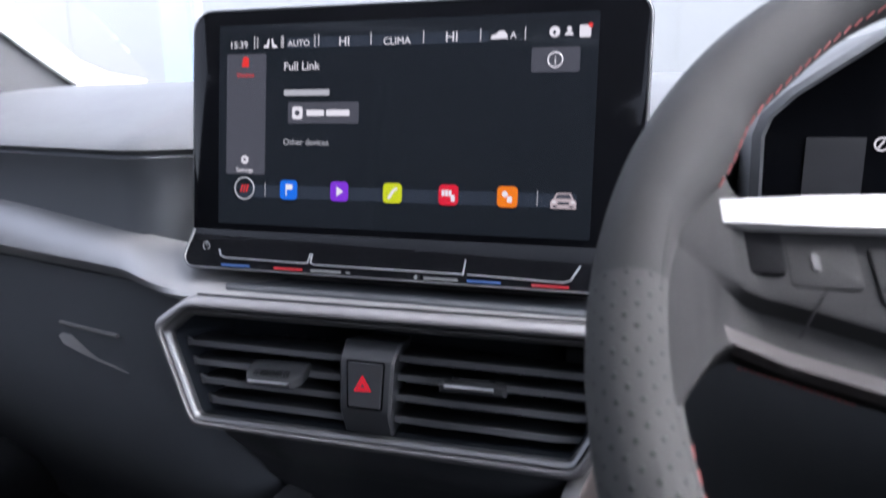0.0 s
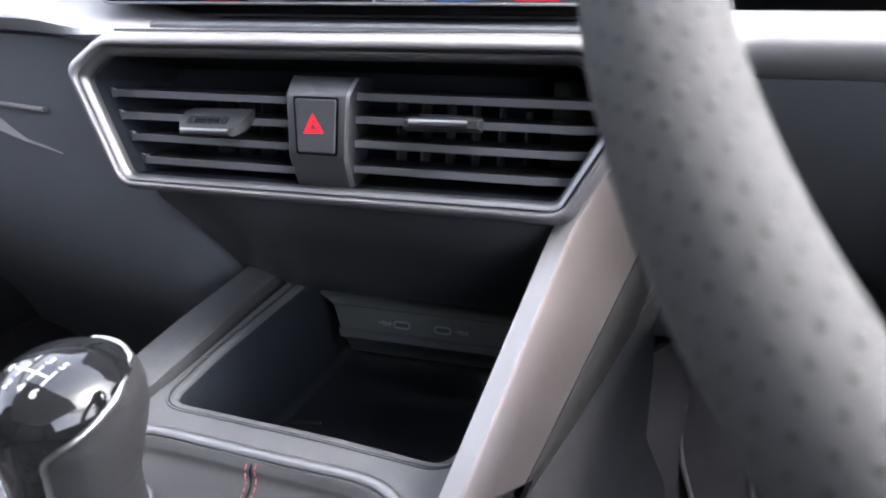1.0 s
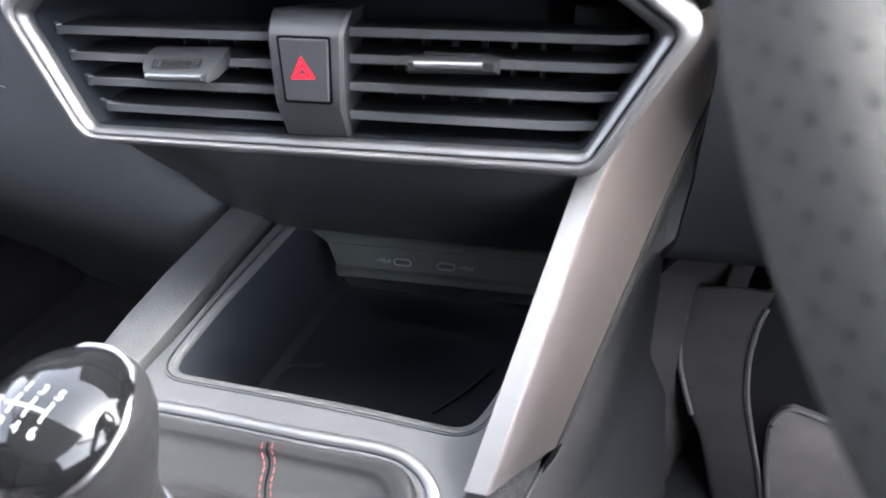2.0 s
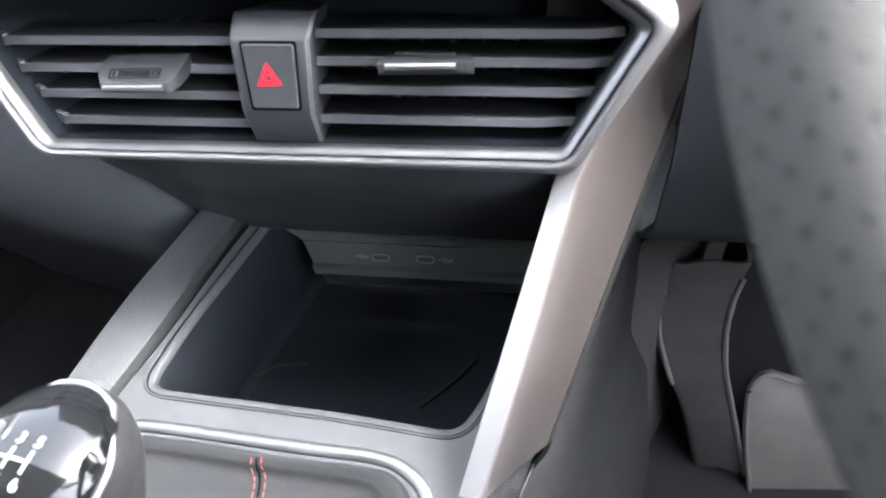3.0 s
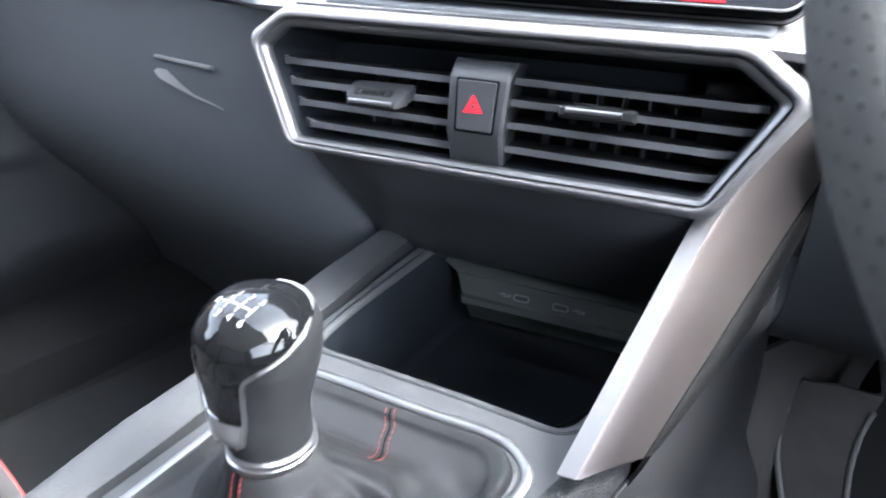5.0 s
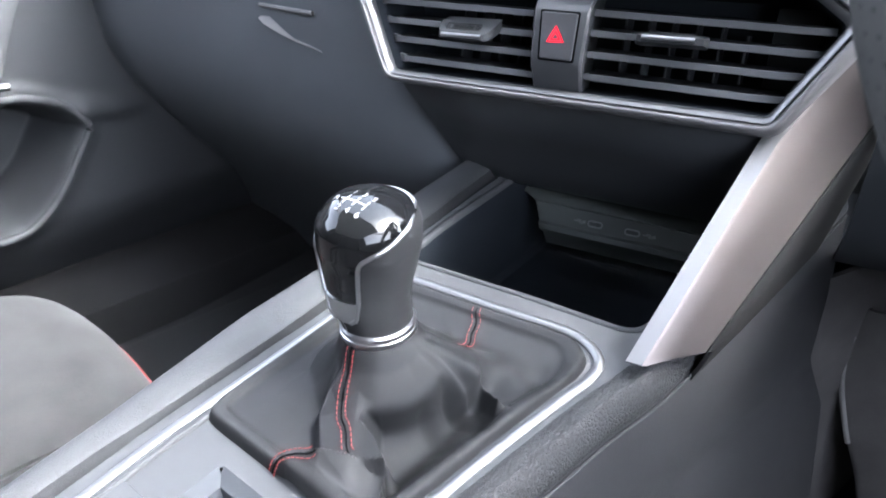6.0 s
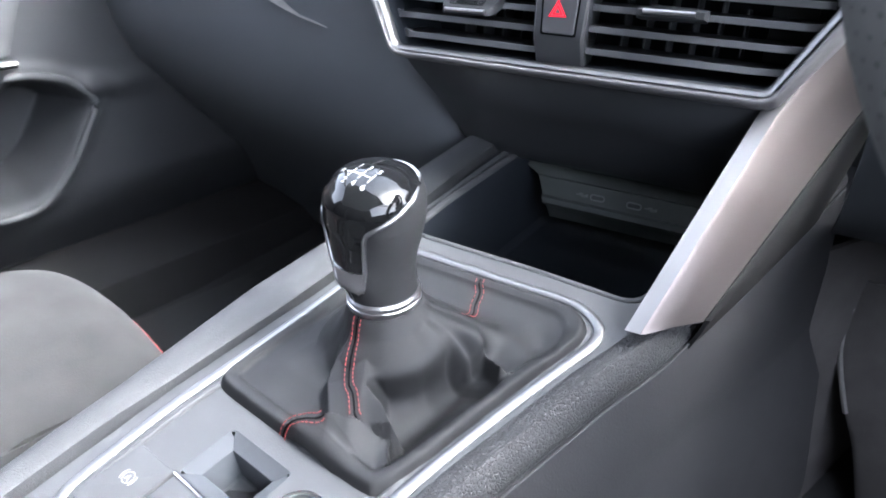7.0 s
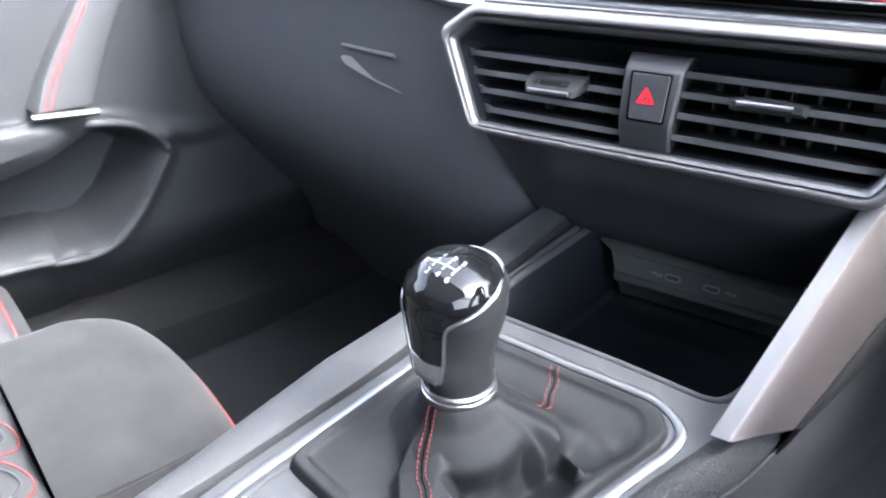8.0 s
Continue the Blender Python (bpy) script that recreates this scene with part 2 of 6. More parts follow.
def ring_loft(rings):
    bm = bmesh.new()
    vs = [[bm.verts.new(p) for p in r] for r in rings]
    n, m = len(rings), len(rings[0])
    for a in range(n):
        for i in range(m):
            j = (i + 1) % m
            bm.faces.new((vs[a][i], vs[a][j], vs[(a + 1) % n][j], vs[(a + 1) % n][i]))
    return bm


def text_mesh(words, size, depth=0.0001, align="LEFT"):
    """Built-in lettering as a mesh in the xy plane, its foot at y = 0."""
    cu = bpy.data.curves.new("letters", "FONT")
    cu.body, cu.size, cu.extrude, cu.align_x = words, size, depth, align
    cu.resolution_u = 3
    ob = bpy.data.objects.new("letters", cu)
    scene.collection.objects.link(ob)
    me = bpy.data.meshes.new_from_object(ob.evaluated_get(bpy.context.evaluated_depsgraph_get()))
    bpy.data.objects.remove(ob)
    return me


def smoothstep(a, b, x):
    t = max(0.0, min(1.0, (x - a) / (b - a)))
    return t * t * (3 - 2 * t)


def moved(bm, m):
    bmesh.ops.transform(bm, matrix=m, verts=bm.verts)
    return bm


def axes(o, x, y, z):
    m = Matrix.Identity(4)
    for i, v in enumerate((x, y, z)):
        v = Vector(v).normalized()
        for r in range(3):
            m[r][i] = v[r]
    for r in range(3):
        m[r][3] = o[r]
    return m


# The car's own axes: x to its right, y ahead, z up. The middle of the dash is turned to the driver by 15 degrees, and the world follows it.
CAR = Matrix.Translation((-0.03, -0.13, 0)) @ pose(0, 0, 0, 0, 0, -15)


def car(x, y, z):
    return CAR @ Vector((x, y, z))


VENT = axes((0, 0.003, 0.56), (1, 0, 0), (0, 0.2, 1), (0, -1, 0.2))
SCREEN = axes((0, 0.0525, 0.653), (1, 0, 0), (0, 0.139, 0.99), (0, -0.99, 0.139))
DECK = axes((0, -0.08, 0.43), (1, 0, 0), (0, 0.988, 0.156), (0, -0.156, 0.988))


def deck(x, y, n=0.0):
    """A place over the console's top, from its plan (x, y), n above it."""
    return Vector((x, y, 0.43 + 0.158 * (y + 0.08))) + Vector((0, -0.156, 0.988)) * n


def on_deck(x, y):
    return (x, (y + 0.08) * 1.0124)


def interp(table, v):
    """Straight lines through (v, value) pairs in rising order."""
    for (a, p), (b, q) in zip(table, table[1:]):
        if v <= b:
            return p + (q - p) * (max(a, v) - a) / (b - a)
    return table[-1][1]


def round_poly(pts, r, k=4):
    """An outline with its corners rounded."""
    out = []
    n = len(pts)
    for i in range(n):
        p0, p, p1 = (Vector(pts[j % n]) for j in (i - 1, i, i + 1))
        d0, d1 = (p0 - p), (p1 - p)
        q = min(r, d0.length * 0.45, d1.length * 0.45)
        a, b = p + d0.normalized() * q, p + d1.normalized() * q
        for s in range(k + 1):
            t = s / k
            out.append((1 - t) ** 2 * a + 2 * t * (1 - t) * p + t * t * b)
    return out


def fill(loops, n=0.0):
    """A flat sheet from an outer loop and holes, all as (x, y) outlines."""
    bm = bmesh.new()
    es = []
    for lp in loops:
        vs = [bm.verts.new((p[0], p[1], n)) for p in lp]
        es += [bm.edges.new((vs[i], vs[(i + 1) % len(vs)])) for i in range(len(vs))]
    bmesh.ops.triangle_fill(bm, use_beauty=True, use_dissolve=False, edges=es)
    return bm


def inset(poly, d):
    """The outline moved inwards by d (counter-clockwise outlines)."""
    n = len(poly)
    out = []
    for i in range(n):
        p0, p, p1 = (Vector(poly[j % n][:2]) for j in (i - 1, i, i + 1))
        t = (p1 - p0).normalized()
        out.append(p + Vector((-t.y, t.x)) * d)
    return out


# ---- the dashboard ----
def base_y(x):
    return 0.0125 - 0.268 * min(x, -0.13)


dashboard = thing("dashboard", Matrix.Translation((0, 0.1, 0.6)), "dark grey moulded car dashboard with a satin silver trim line", "dashboard")
XS = [-0.86 + 0.04 * i for i in range(15)] + [-0.27 + 0.015 * i for i in range(34)] + [0.27 + 0.05 * i for i in range(12)]


def dash_strip(profile, xs, push=0.0):
    rings = []
    for x in xs:
        q = push * (smoothstep(-0.2, -0.135, x) + 1.6 * smoothstep(0.15, 0.2, x))
        rings.append([(x, base_y(x) + dy + q, z - 0.06 * max(0.0, -x - 0.45) ** 1.5) for dy, z in profile])
    return rings


pad = [(0.52, 0.69), (0.42, 0.712), (0.3, 0.724), (0.2, 0.724), (0.12, 0.714), (0.06, 0.698), (0.022, 0.684), (0.006, 0.677), (0.001, 0.673), (0.006, 0.6695)]
part("upper_pad", sheet(dash_strip(pad, XS, 0.05), 0.004), PAD, dashboard, "soft grained upper dash pad", world=True)
band = [(0.006, 0.6695), (0.012, 0.66), (0.016, 0.645), (0.0165, 0.63), (0.017, 0.608)]
part("recessed_band", sheet(dash_strip(band, XS, 0.05), 0.004), LOWDASH, dashboard, "dark recessed dash band", world=True)
side_prof = [(0.017, 0.631), (0.008, 0.628), (-0.002, 0.62), (-0.01, 0.609), (-0.013, 0.599), (-0.009, 0.591), (0.0, 0.5885)]
mid_prof = [(0.1, 0.602), (0.07, 0.5995), (0.045, 0.598), (0.025, 0.5975), (0.0145, 0.597), (0.0115, 0.5955), (0.0125, 0.592)]
rings = []
for x in XS:
    ring = []
    for i, ((dy, z), (my, mz)) in enumerate(zip(side_prof, mid_prof)):
        w = smoothstep(-0.15, -0.04, x) if i < 3 else smoothstep(-0.2, -0.1, x)
        drop = (0.018, 0.0155, 0.010, 0.005, 0.001, 0.0, 0.0)[i] * smoothstep(-0.42, -0.12, x)
        a = Vector((x, base_y(x) + dy, z - drop - 0.06 * max(0.0, -x - 0.45) ** 1.5))
        b = Vector((x, my, mz))
        c = Vector((x, (0.075, 0.06, 0.05, 0.044, 0.042, 0.042, 0.046)[i], (0.603, 0.602, 0.6005, 0.597, 0.592, 0.585, 0.5785)[i]))
        ring.append(a.lerp(b, w).lerp(c, smoothstep(0.125, 0.17, x)))
    rings.append(ring)
part("trim_strip", sheet(rings, 0.003), STRIP, dashboard, "satin silver trim strip", world=True)
low = [(0.0, 0.5885), (0.004, 0.575), (0.005, 0.55), (0.006, 0.5), (0.012, 0.46), (0.03, 0.42), (0.058, 0.38), (0.1, 0.33), (0.15, 0.27), (0.2, 0.19), (0.24, 0.11)]
left_xs = [x for x in XS if x < -0.131]
rings = dash_strip(low, left_xs)
for x, back_y in ((-0.1295, 0.0), (-0.124, 0.0), (-0.118, 0.0), (-0.112, 0.001), (-0.106, 0.003), (-0.1, 0.007), (-0.095, 0.014), (-0.091, 0.026), (-0.089, 0.045)):
    crown = 0.578 - 2.07 * (min(x, -0.1) + 0.1295)
    rings.append([(x, base_y(-0.13) + dy + back_y, min(z, crown - 0.0004 * i)) for i, (dy, z) in enumerate(low)])
part("glove_side_panel", sheet(rings, 0.004), LOWDASH, dashboard, world=True)
right_xs = [0.155, 0.17] + [x for x in XS if x > 0.17]
knee = [(0.0, 0.5785), (0.0, 0.56), (0.004, 0.5), (0.02, 0.455), (0.06, 0.42), (0.14, 0.4), (0.25, 0.39)]
part("knee_panel", sheet(dash_strip(knee, right_xs), 0.004), DUCT, dashboard, world=True)

part("windscreen_seal", sheet([[(x, base_y(x) + dy + 0.05 * smoothstep(-0.2, -0.135, x), z - 0.06 * max(0.0, -x - 0.45) ** 1.5) for dy, z in ((0.34, 0.718), (0.335, 0.7265), (0.345, 0.7305), (0.36, 0.728))] for x in XS], 0.003), BLACK, dashboard, "black rubber seal along the windscreen", world=True)

# dark slab in place of the shade under the screen, and the groove between trim and vent surround
shade_rows = []
for y, z, xa, xb in ((0.0235, 0.5965, -0.094, 0.119), (0.0245, 0.599, -0.0955, 0.1195), (0.028, 0.5998, -0.098, 0.12), (0.05, 0.6005, -0.116, 0.122), (0.075, 0.603, -0.12, 0.124), (0.1, 0.606, -0.12, 0.124)):
    shade_rows.append([(xa - 0.002, y + 0.002, z - 0.003), (xa, y, z - 0.0006), (xa + 0.002, y, z), (xb - 0.002, y, z), (xb, y, z - 0.0006), (xb + 0.002, y + 0.002, z - 0.003)])
part("screen_shade_slab", sheet(shade_rows, 0.002), DUCT, dashboard, "dark slab standing in for shade below the screen", world=True)
groove_path = [(-0.1055, 0.0118, 0.5978), (0.0, 0.0116, 0.5984), (0.113, 0.0118, 0.5995)]
part("trim_groove", tube(groove_path, 0.0006, k=6), BLACK, dashboard, world=True)

# latch of the glove box
latch = thing("glove_box_latch", Matrix.Translation((-0.25, 0.08, 0.53)), "dark plastic pull latch on the glove box", "latch")
part("latch_lip", tube([(-0.286, 0.0885, 0.5415), (-0.217, 0.0695, 0.543)], 0.0017, k=8), PALEEDGE, latch, world=True)
blade = loft([[(-0.287, 0.0895, 0.533), (-0.287, 0.086, 0.5315), (-0.287, 0.0895, 0.529)], [(-0.275, 0.0865, 0.5335), (-0.275, 0.078, 0.529), (-0.275, 0.086, 0.525)],
              [(-0.258, 0.082, 0.5255), (-0.258, 0.0775, 0.523), (-0.258, 0.082, 0.5205)], [(-0.245, 0.0785, 0.5205), (-0.245, 0.0765, 0.5195), (-0.245, 0.0785, 0.5183)], [(-0.2125, 0.072, 0.5157), (-0.2125, 0.0703, 0.515), (-0.2125, 0.072, 0.5143)]])
part("pull_blade", blade, PALEEDGE, latch, "tapering pull blade", world=True)

# ---- the vents in the middle ----
INNER = [(-0.1085, 0.0268), (-0.1212, 0.0158), (-0.0998, -0.0288), (0.1062, -0.0272), (0.1295, 0.0155), (0.1105, 0.0282)]
OUTER = [(-0.1105, 0.0387), (-0.1345, 0.0216), (-0.1045, -0.0362), (0.1115, -0.0372), (0.1445, 0.0190), (0.1165, 0.0400)]


def vent_ring(f, n, r=0.004):
    pts = [(a[0] + f * (b[0] - a[0]), a[1] + f * (b[1] - a[1])) for a, b in zip(INNER, OUTER)]
    return [(p.x, p.y, n) for p in round_poly(pts, r)]


vent = thing("centre_air_vent", VENT, "wide centre air vent with satin silver surround and black slats", "air vent")
prof = [(1.35, -0.06), (1.2, -0.03), (1.08, -0.016), (1.02, -0.0095), (1.0, -0.006), (0.965, -0.0025), (0.9, 0.0006), (0.81, 0.0028), (0.7, 0.0042), (0.6, 0.0049), (0.5, 0.0051), (0.44, 0.0048), (0.405, 0.0039), (0.385, 0.0022), (0.33, 0.0012)]
part("vent_frame", loft([vent_ring(f, n, 0.007 if f > 0.9 else 0.006) for f, n in prof], caps=False), SATIN, vent, "satin silver surround")
prof = [(0.33, 0.001), (0.32, 0.0027), (0.28, 0.0032), (0.16, 0.0026), (0.04, 0.0008), (0.0, -0.0004), (-0.01, -0.004)]
part("inner_trim", loft([vent_ring(f, n, 0.003) for f, n in prof], caps=False), BRIGHT, vent, "bright inner trim ring")
rings = [vent_ring(-0.01, -0.003, 0.003), vent_ring(-0.1, -0.03, 0.003), vent_ring(-0.3, -0.055, 0.003)]
housing = loft(rings, caps=False)
housing.verts.ensure_lookup_table()
housing.faces.new(housing.verts[-len(rings[0]):])
# The duct's inner shade is part of this black.
part("vent_housing", housing, SHADEBLACK, vent, "black vent duct")
SLAT_L = [(0.0086, -0.1295, -0.1146), (-0.0020, -0.1275, -0.1103), (-0.0123, -0.1215, -0.1041), (-0.0232, -0.1150, -0.0972)]
SLAT_R = [(0.0115, 0.1150, 0.1255), (0.0014, 0.1135, 0.1250), (-0.0093, 0.1072, 0.1183), (-0.0207, 0.0964, 0.1113)]
turn_flat = Matrix(((1, 0, 0, 0), (0, 0, 1, 0), (0, 1, 0, 0), (0, 0, 0, 1)))
LIP = [(-0.001, -0.0016), (-0.001, 0.0016), (0.0004, 0.0017), (0.001, 0.0012), (0.001, -0.0012), (0.0004, -0.0017)]


def slat(poly, edge, u):
    """A louvre: a thin dark blade with a satin front lip."""
    tilt = Matrix.Translation((0, u, 0)) @ pose(0, 0, 0, 6, 0, 0)
    blade = part("slat", moved(moved(prism(poly, -0.0008, 0.0008, 0.0004), turn_flat), tilt), SLAT, vent)
    lip = tube([(x, y, 0.0) for x, y in edge], 0.001, up=(0, 0, 1), profile=LIP)
    part("slat_lip", moved(moved(lip, turn_flat), tilt), SLATLIP, blade, "satin grey front lip")


END = [(-0.0012, -0.0021), (-0.0012, 0.0021), (0.0004, 0.0023), (0.0012, 0.0018), (0.0012, -0.0018), (0.0004, -0.0023)]
for u, tip, knee in SLAT_L:
    end = tube([(tip, -0.0207, 0.0), (knee, -0.0098, 0.0)], 0.001, up=(0, 0, 1), profile=END)
    part("slat_end", moved(moved(end, turn_flat), Matrix.Translation((0, u, 0)) @ pose(0, 0, 0, 6, 0, 0)), SLATLIP, vent, "satin grey bent slat end")
    slat([(-0.012, -0.032), (tip, -0.034), (tip, -0.0205), (knee, -0.0098), (-0.012, -0.0098)], [(tip, -0.0207), (knee, -0.0095), (-0.012, -0.0095)], u)
for u, knee, tip in SLAT_R:
    slat([(0.012, -0.032), (0.012, -0.0098), (knee, -0.0098), (tip, -0.0125), (tip, -0.03)], [(0.012, -0.0095), (knee, -0.0095), (tip, -0.0123)], u)
    part("pivot_pin", tube([(tip - 0.001, u, -0.0145), (tip + 0.007, u, -0.0145)], 0.0006, k=6), BLACK, vent)
for i in range(7):
    for x0, sgn in ((-0.024, -1), (0.024, 1)):
        if sgn < 0 and i > 4:
            continue
        x = x0 + sgn * 0.0125 * i
        h = 0.012 if i < 5 else 0.008
        part("vane", box(x - 0.0006, x + 0.0006, -h - 0.008, h, -0.05, -0.036), DUCT, vent)

part("end_flap", box(0.098, 0.119, -0.016, 0.022, -0.037, -0.035, 0.0005), TABSKIN, vent, "pale flap at the vent's end")

# sliding tabs
tab = part("tab", loft([[(-0.0700, 0.0040, -0.009), (-0.0372, 0.0048, -0.009), (-0.0372, 0.0000, -0.009), (-0.0700, -0.0010, -0.009)],
                        [(-0.0708, 0.0022, -0.004), (-0.0366, 0.0030, -0.004), (-0.0366, -0.0030, -0.004), (-0.0708, -0.0036, -0.004)],
                        [(-0.0708, -0.0012, 0.001), (-0.0378, -0.0004, 0.001), (-0.0378, -0.0056, 0.001), (-0.0708, -0.0062, 0.001)],
                        [(-0.0690, -0.0038, 0.0038), (-0.0405, -0.0034, 0.0038), (-0.0408, -0.0074, 0.0038), (-0.0690, -0.0078, 0.0038)],
                        [(-0.0678, -0.0048, 0.0044), (-0.0422, -0.0044, 0.0044), (-0.0424, -0.0070, 0.0044), (-0.0678, -0.0074, 0.0044)]]), TABSKIN, vent, "sliding vent tab")
part("chrome_edge", tube([(-0.0673, -0.0058, 0.0048), (-0.0429, -0.0054, 0.0048)], 0.0012, k=10), TABCHROME, tab, "chrome edge")
tilt_tab = Matrix.Translation((-0.0553, -0.0009, 0.0018)) @ pose(0, 0, 0, -49, 0, 1.4)
for i in range(12):
    for j in range(3):
        part("grip_rib", moved(box(-0.0063 + 0.0011 * i, -0.0057 + 0.0011 * i, -0.0013 + 0.001 * j, -0.0007 + 0.001 * j, 0.0, 0.0003), tilt_tab), CAPMATT, tab)
part("grip_frame", moved(tube([(x, y, 0.0002) for x, y in rrect(0.0205, 0.0042, 0.0004, 0.0003, 0.0)], 0.0002, closed=True, k=4), tilt_tab), CAPMATT, tab)
for words, x in (("I", -0.0084), ("O", 0.0088)):
    me = text_mesh(words, 0.0036, align="CENTER")
    me.transform(tilt_tab @ Matrix.Translation((x, -0.0013, 0.0002)))
    part("mark", me, CAPMATT, tab)
tab = part("tab", loft([[(0.0440, 0.0052, -0.009), (0.0690, 0.0058, -0.009), (0.0690, 0.0000, -0.009), (0.0440, -0.0006, -0.009)],
                        [(0.0408, 0.0050, -0.003), (0.0728, 0.0058, -0.003), (0.0728, -0.0004, -0.003), (0.0408, -0.0012, -0.003)],
                        [(0.0396, 0.0044, 0.002), (0.0742, 0.0052, 0.002), (0.0742, 0.0004, 0.002), (0.0396, -0.0004, 0.002)],
                        [(0.0404, 0.0038, 0.0040), (0.0722, 0.0046, 0.0040), (0.0722, 0.0016, 0.0040), (0.0404, 0.0008, 0.0040)]]), TABSKIN, vent, "sliding vent tab")
part("chrome_edge", tube([(0.0430, 0.0031, 0.0045), (0.0680, 0.0035, 0.0045)], 0.0012, k=10), TABCHROME, tab, "chrome edge")
part("grip_plate", box(0.0445, 0.0668, 0.0054, 0.0062, -0.0085, -0.0042, 0.0002), TABSKIN, tab)
for x in (0.0462, 0.0650):
    part("grip_rib", box(x - 0.0014, x + 0.0014, 0.0061, 0.0066, -0.0075, -0.005), CAPMATT, tab)

# hazard switch
rows_h = [(0.0206, -0.0152, 0.0166, -0.0045), (0.018, -0.0149, 0.0163, -0.001), (0.0128, -0.0145, 0.0157, 0.0040), (0.0112, -0.0144, 0.0156, 0.0045),
          (-0.0135, -0.0134, 0.0147, 0.0042), (-0.0155, -0.0133, 0.0146, 0.0036), (-0.0302, -0.0131, 0.0143, -0.0055)]
hazard = part("hazard_panel", loft([[(a + 0.0012, u, n), (b - 0.0012, u, n), (b, u, n - 0.0015), (b - 0.005, u, -0.034), (a + 0.005, u, -0.034), (a, u, n - 0.0015)] for u, a, b, n in rows_h]), BLACK, vent, "dark grey bent centre panel")
gap = round_poly([(-0.0102, 0.0118), (0.0112, 0.0118), (0.0107, -0.0132), (-0.0088, -0.0132)], 0.0012)
part("button_gap", prism(gap[::-1], 0.0036, 0.0048), GLOSS, hazard)
btn_poly = round_poly([(-0.0092, 0.0108), (0.0102, 0.0108), (0.0097, -0.0122), (-0.0078, -0.0122)], 0.001)
button = part("hazard_button", prism(btn_poly[::-1], 0.003, 0.0056, 0.0004), BLACK, hazard, "hazard warning push button", smooth=False)
tri = [(-0.0006, 0.0046), (-0.0050, -0.0040), (0.0048, -0.0036)]
cen = Vector((-0.0003, -0.0012))


def tri_ring(s0, s1):
    a = [cen + (Vector(p) - cen) * s0 for p in tri]
    b = [cen + (Vector(p) - cen) * s1 for p in tri]
    bm = bmesh.new()
    va = [bm.verts.new((p.x, p.y, 0.0057)) for p in a]
    vb = [bm.verts.new((p.x, p.y, 0.0057)) for p in b]
    for i in range(3):
        bm.faces.new((va[i], va[(i + 1) % 3], vb[(i + 1) % 3], vb[i]))
    return bm


part("warning_triangle", join(tri_ring(1.0, 0.77), tri_ring(0.6, 0.34)), REDPAINT, button, "red double triangle symbol", smooth=False)

# ---- the screen ----
screen = thing("touch_screen", SCREEN, "large black tablet-style touch screen standing on the dash", "screen")
body = prism(rrect(0.268, 0.159, 0.013, 0, 0.0265), -0.016, -0.0006, 0.003, 3)
part("screen_body", body, GLOSS, screen)
part("rim_line", tube([(x, y, -0.0012) for x, y in rrect(0.2655, 0.1565, 0.0125, 0, 0.0265)], 0.0008, up=(0, 0, 1), closed=True, k=6), BRIGHT, screen, "thin silver rim")
DISPLAY = glowing("display backlight", (0.010, 0.019, 0.024), 0.3)
DISPLAY.node_tree.nodes["Principled BSDF"].inputs["Roughness"].default_value = 0.07
part("glass_face", prism(rrect(0.264, 0.155, 0.012, 0, 0.0265), -0.0006, 0.0, 0.0002), GLOSS, screen)
part("display", prism(rrect(0.222, 0.117, 0.001, -0.0035, 0.037), 0.0001, 0.0003), DISPLAY, screen, "dark lit display")
NLIT = 0.0006


def lit(name, poly, mat, n=NLIT, parent=None):
    return part(name, prism(poly, n - 0.0001, n), mat, parent or screen, smooth=False)


def up(z):
    return (z - 0.653) / 0.99


INK = glowing("white display ink", (0.85, 0.8, 0.8), 0.95)
GREYINK = glowing("grey display ink", (0.5, 0.49, 0.5), 0.9)
REDINK = glowing("red display ink", (0.9, 0.03, 0.02), 0.9)
PANEL = glowing("grey display panel", (0.075, 0.076, 0.088), 0.9)
HEAD = glowing("blue grey display panel", (0.022, 0.03, 0.042), 0.9)


def words(text, x, z, size, mat, align="LEFT"):
    me = text_mesh(text, size, 0.00005, align)
    me.transform(Matrix.Translation((x, up(z), NLIT)))
    part("lettering", me, mat, screen, smooth=False)


lit("header_band", rrect(0.12, 0.006, 0.001, -0.01, up(0.7365)), HEAD, 0.0004)
lit("dock_band", rrect(0.2, 0.0075, 0.001, 0.0, up(0.6515)), HEAD, 0.0004)
lit("side_panel", rrect(0.0262, 0.0705, 0.001, -0.0962, up(0.6962)), PANEL, 0.0004)
lit("info_panel", rrect(0.0252, 0.0128, 0.001, 0.0858, up(0.7238)), PANEL, 0.0004)
lit("device_panel", rrect(0.0446, 0.0122, 0.001, -0.0461, up(0.6971)), PANEL, 0.0004)
words("15:39", -0.1075, 0.7345, 0.0056, INK)
words("AUTO", -0.0690, 0.7346, 0.0050, INK)
words("HI", -0.0335, 0.7342, 0.0072, INK, "CENTER")
words("CLIMA", -0.0019, 0.7340, 0.0056, INK, "CENTER")
words("HI", 0.0295, 0.7345, 0.0076, INK, "CENTER")
words("A", 0.0632, 0.7352, 0.0050, INK, "CENTER")
words("Full Link", -0.0715, 0.7212, 0.0068, INK)
words("Devices", -0.0965, 0.7178, 0.0036, REDINK, "CENTER")
words("Other devices", -0.0712, 0.6787, 0.0051, GREYINK)
words("Settings", -0.0965, 0.6626, 0.0037, INK, "CENTER")
words("i", 0.0857, 0.7212, 0.0066, INK, "CENTER")
lit("text_bar", rrect(0.029, 0.0034, 0.0006, -0.0566, up(0.7085)), GREYINK)
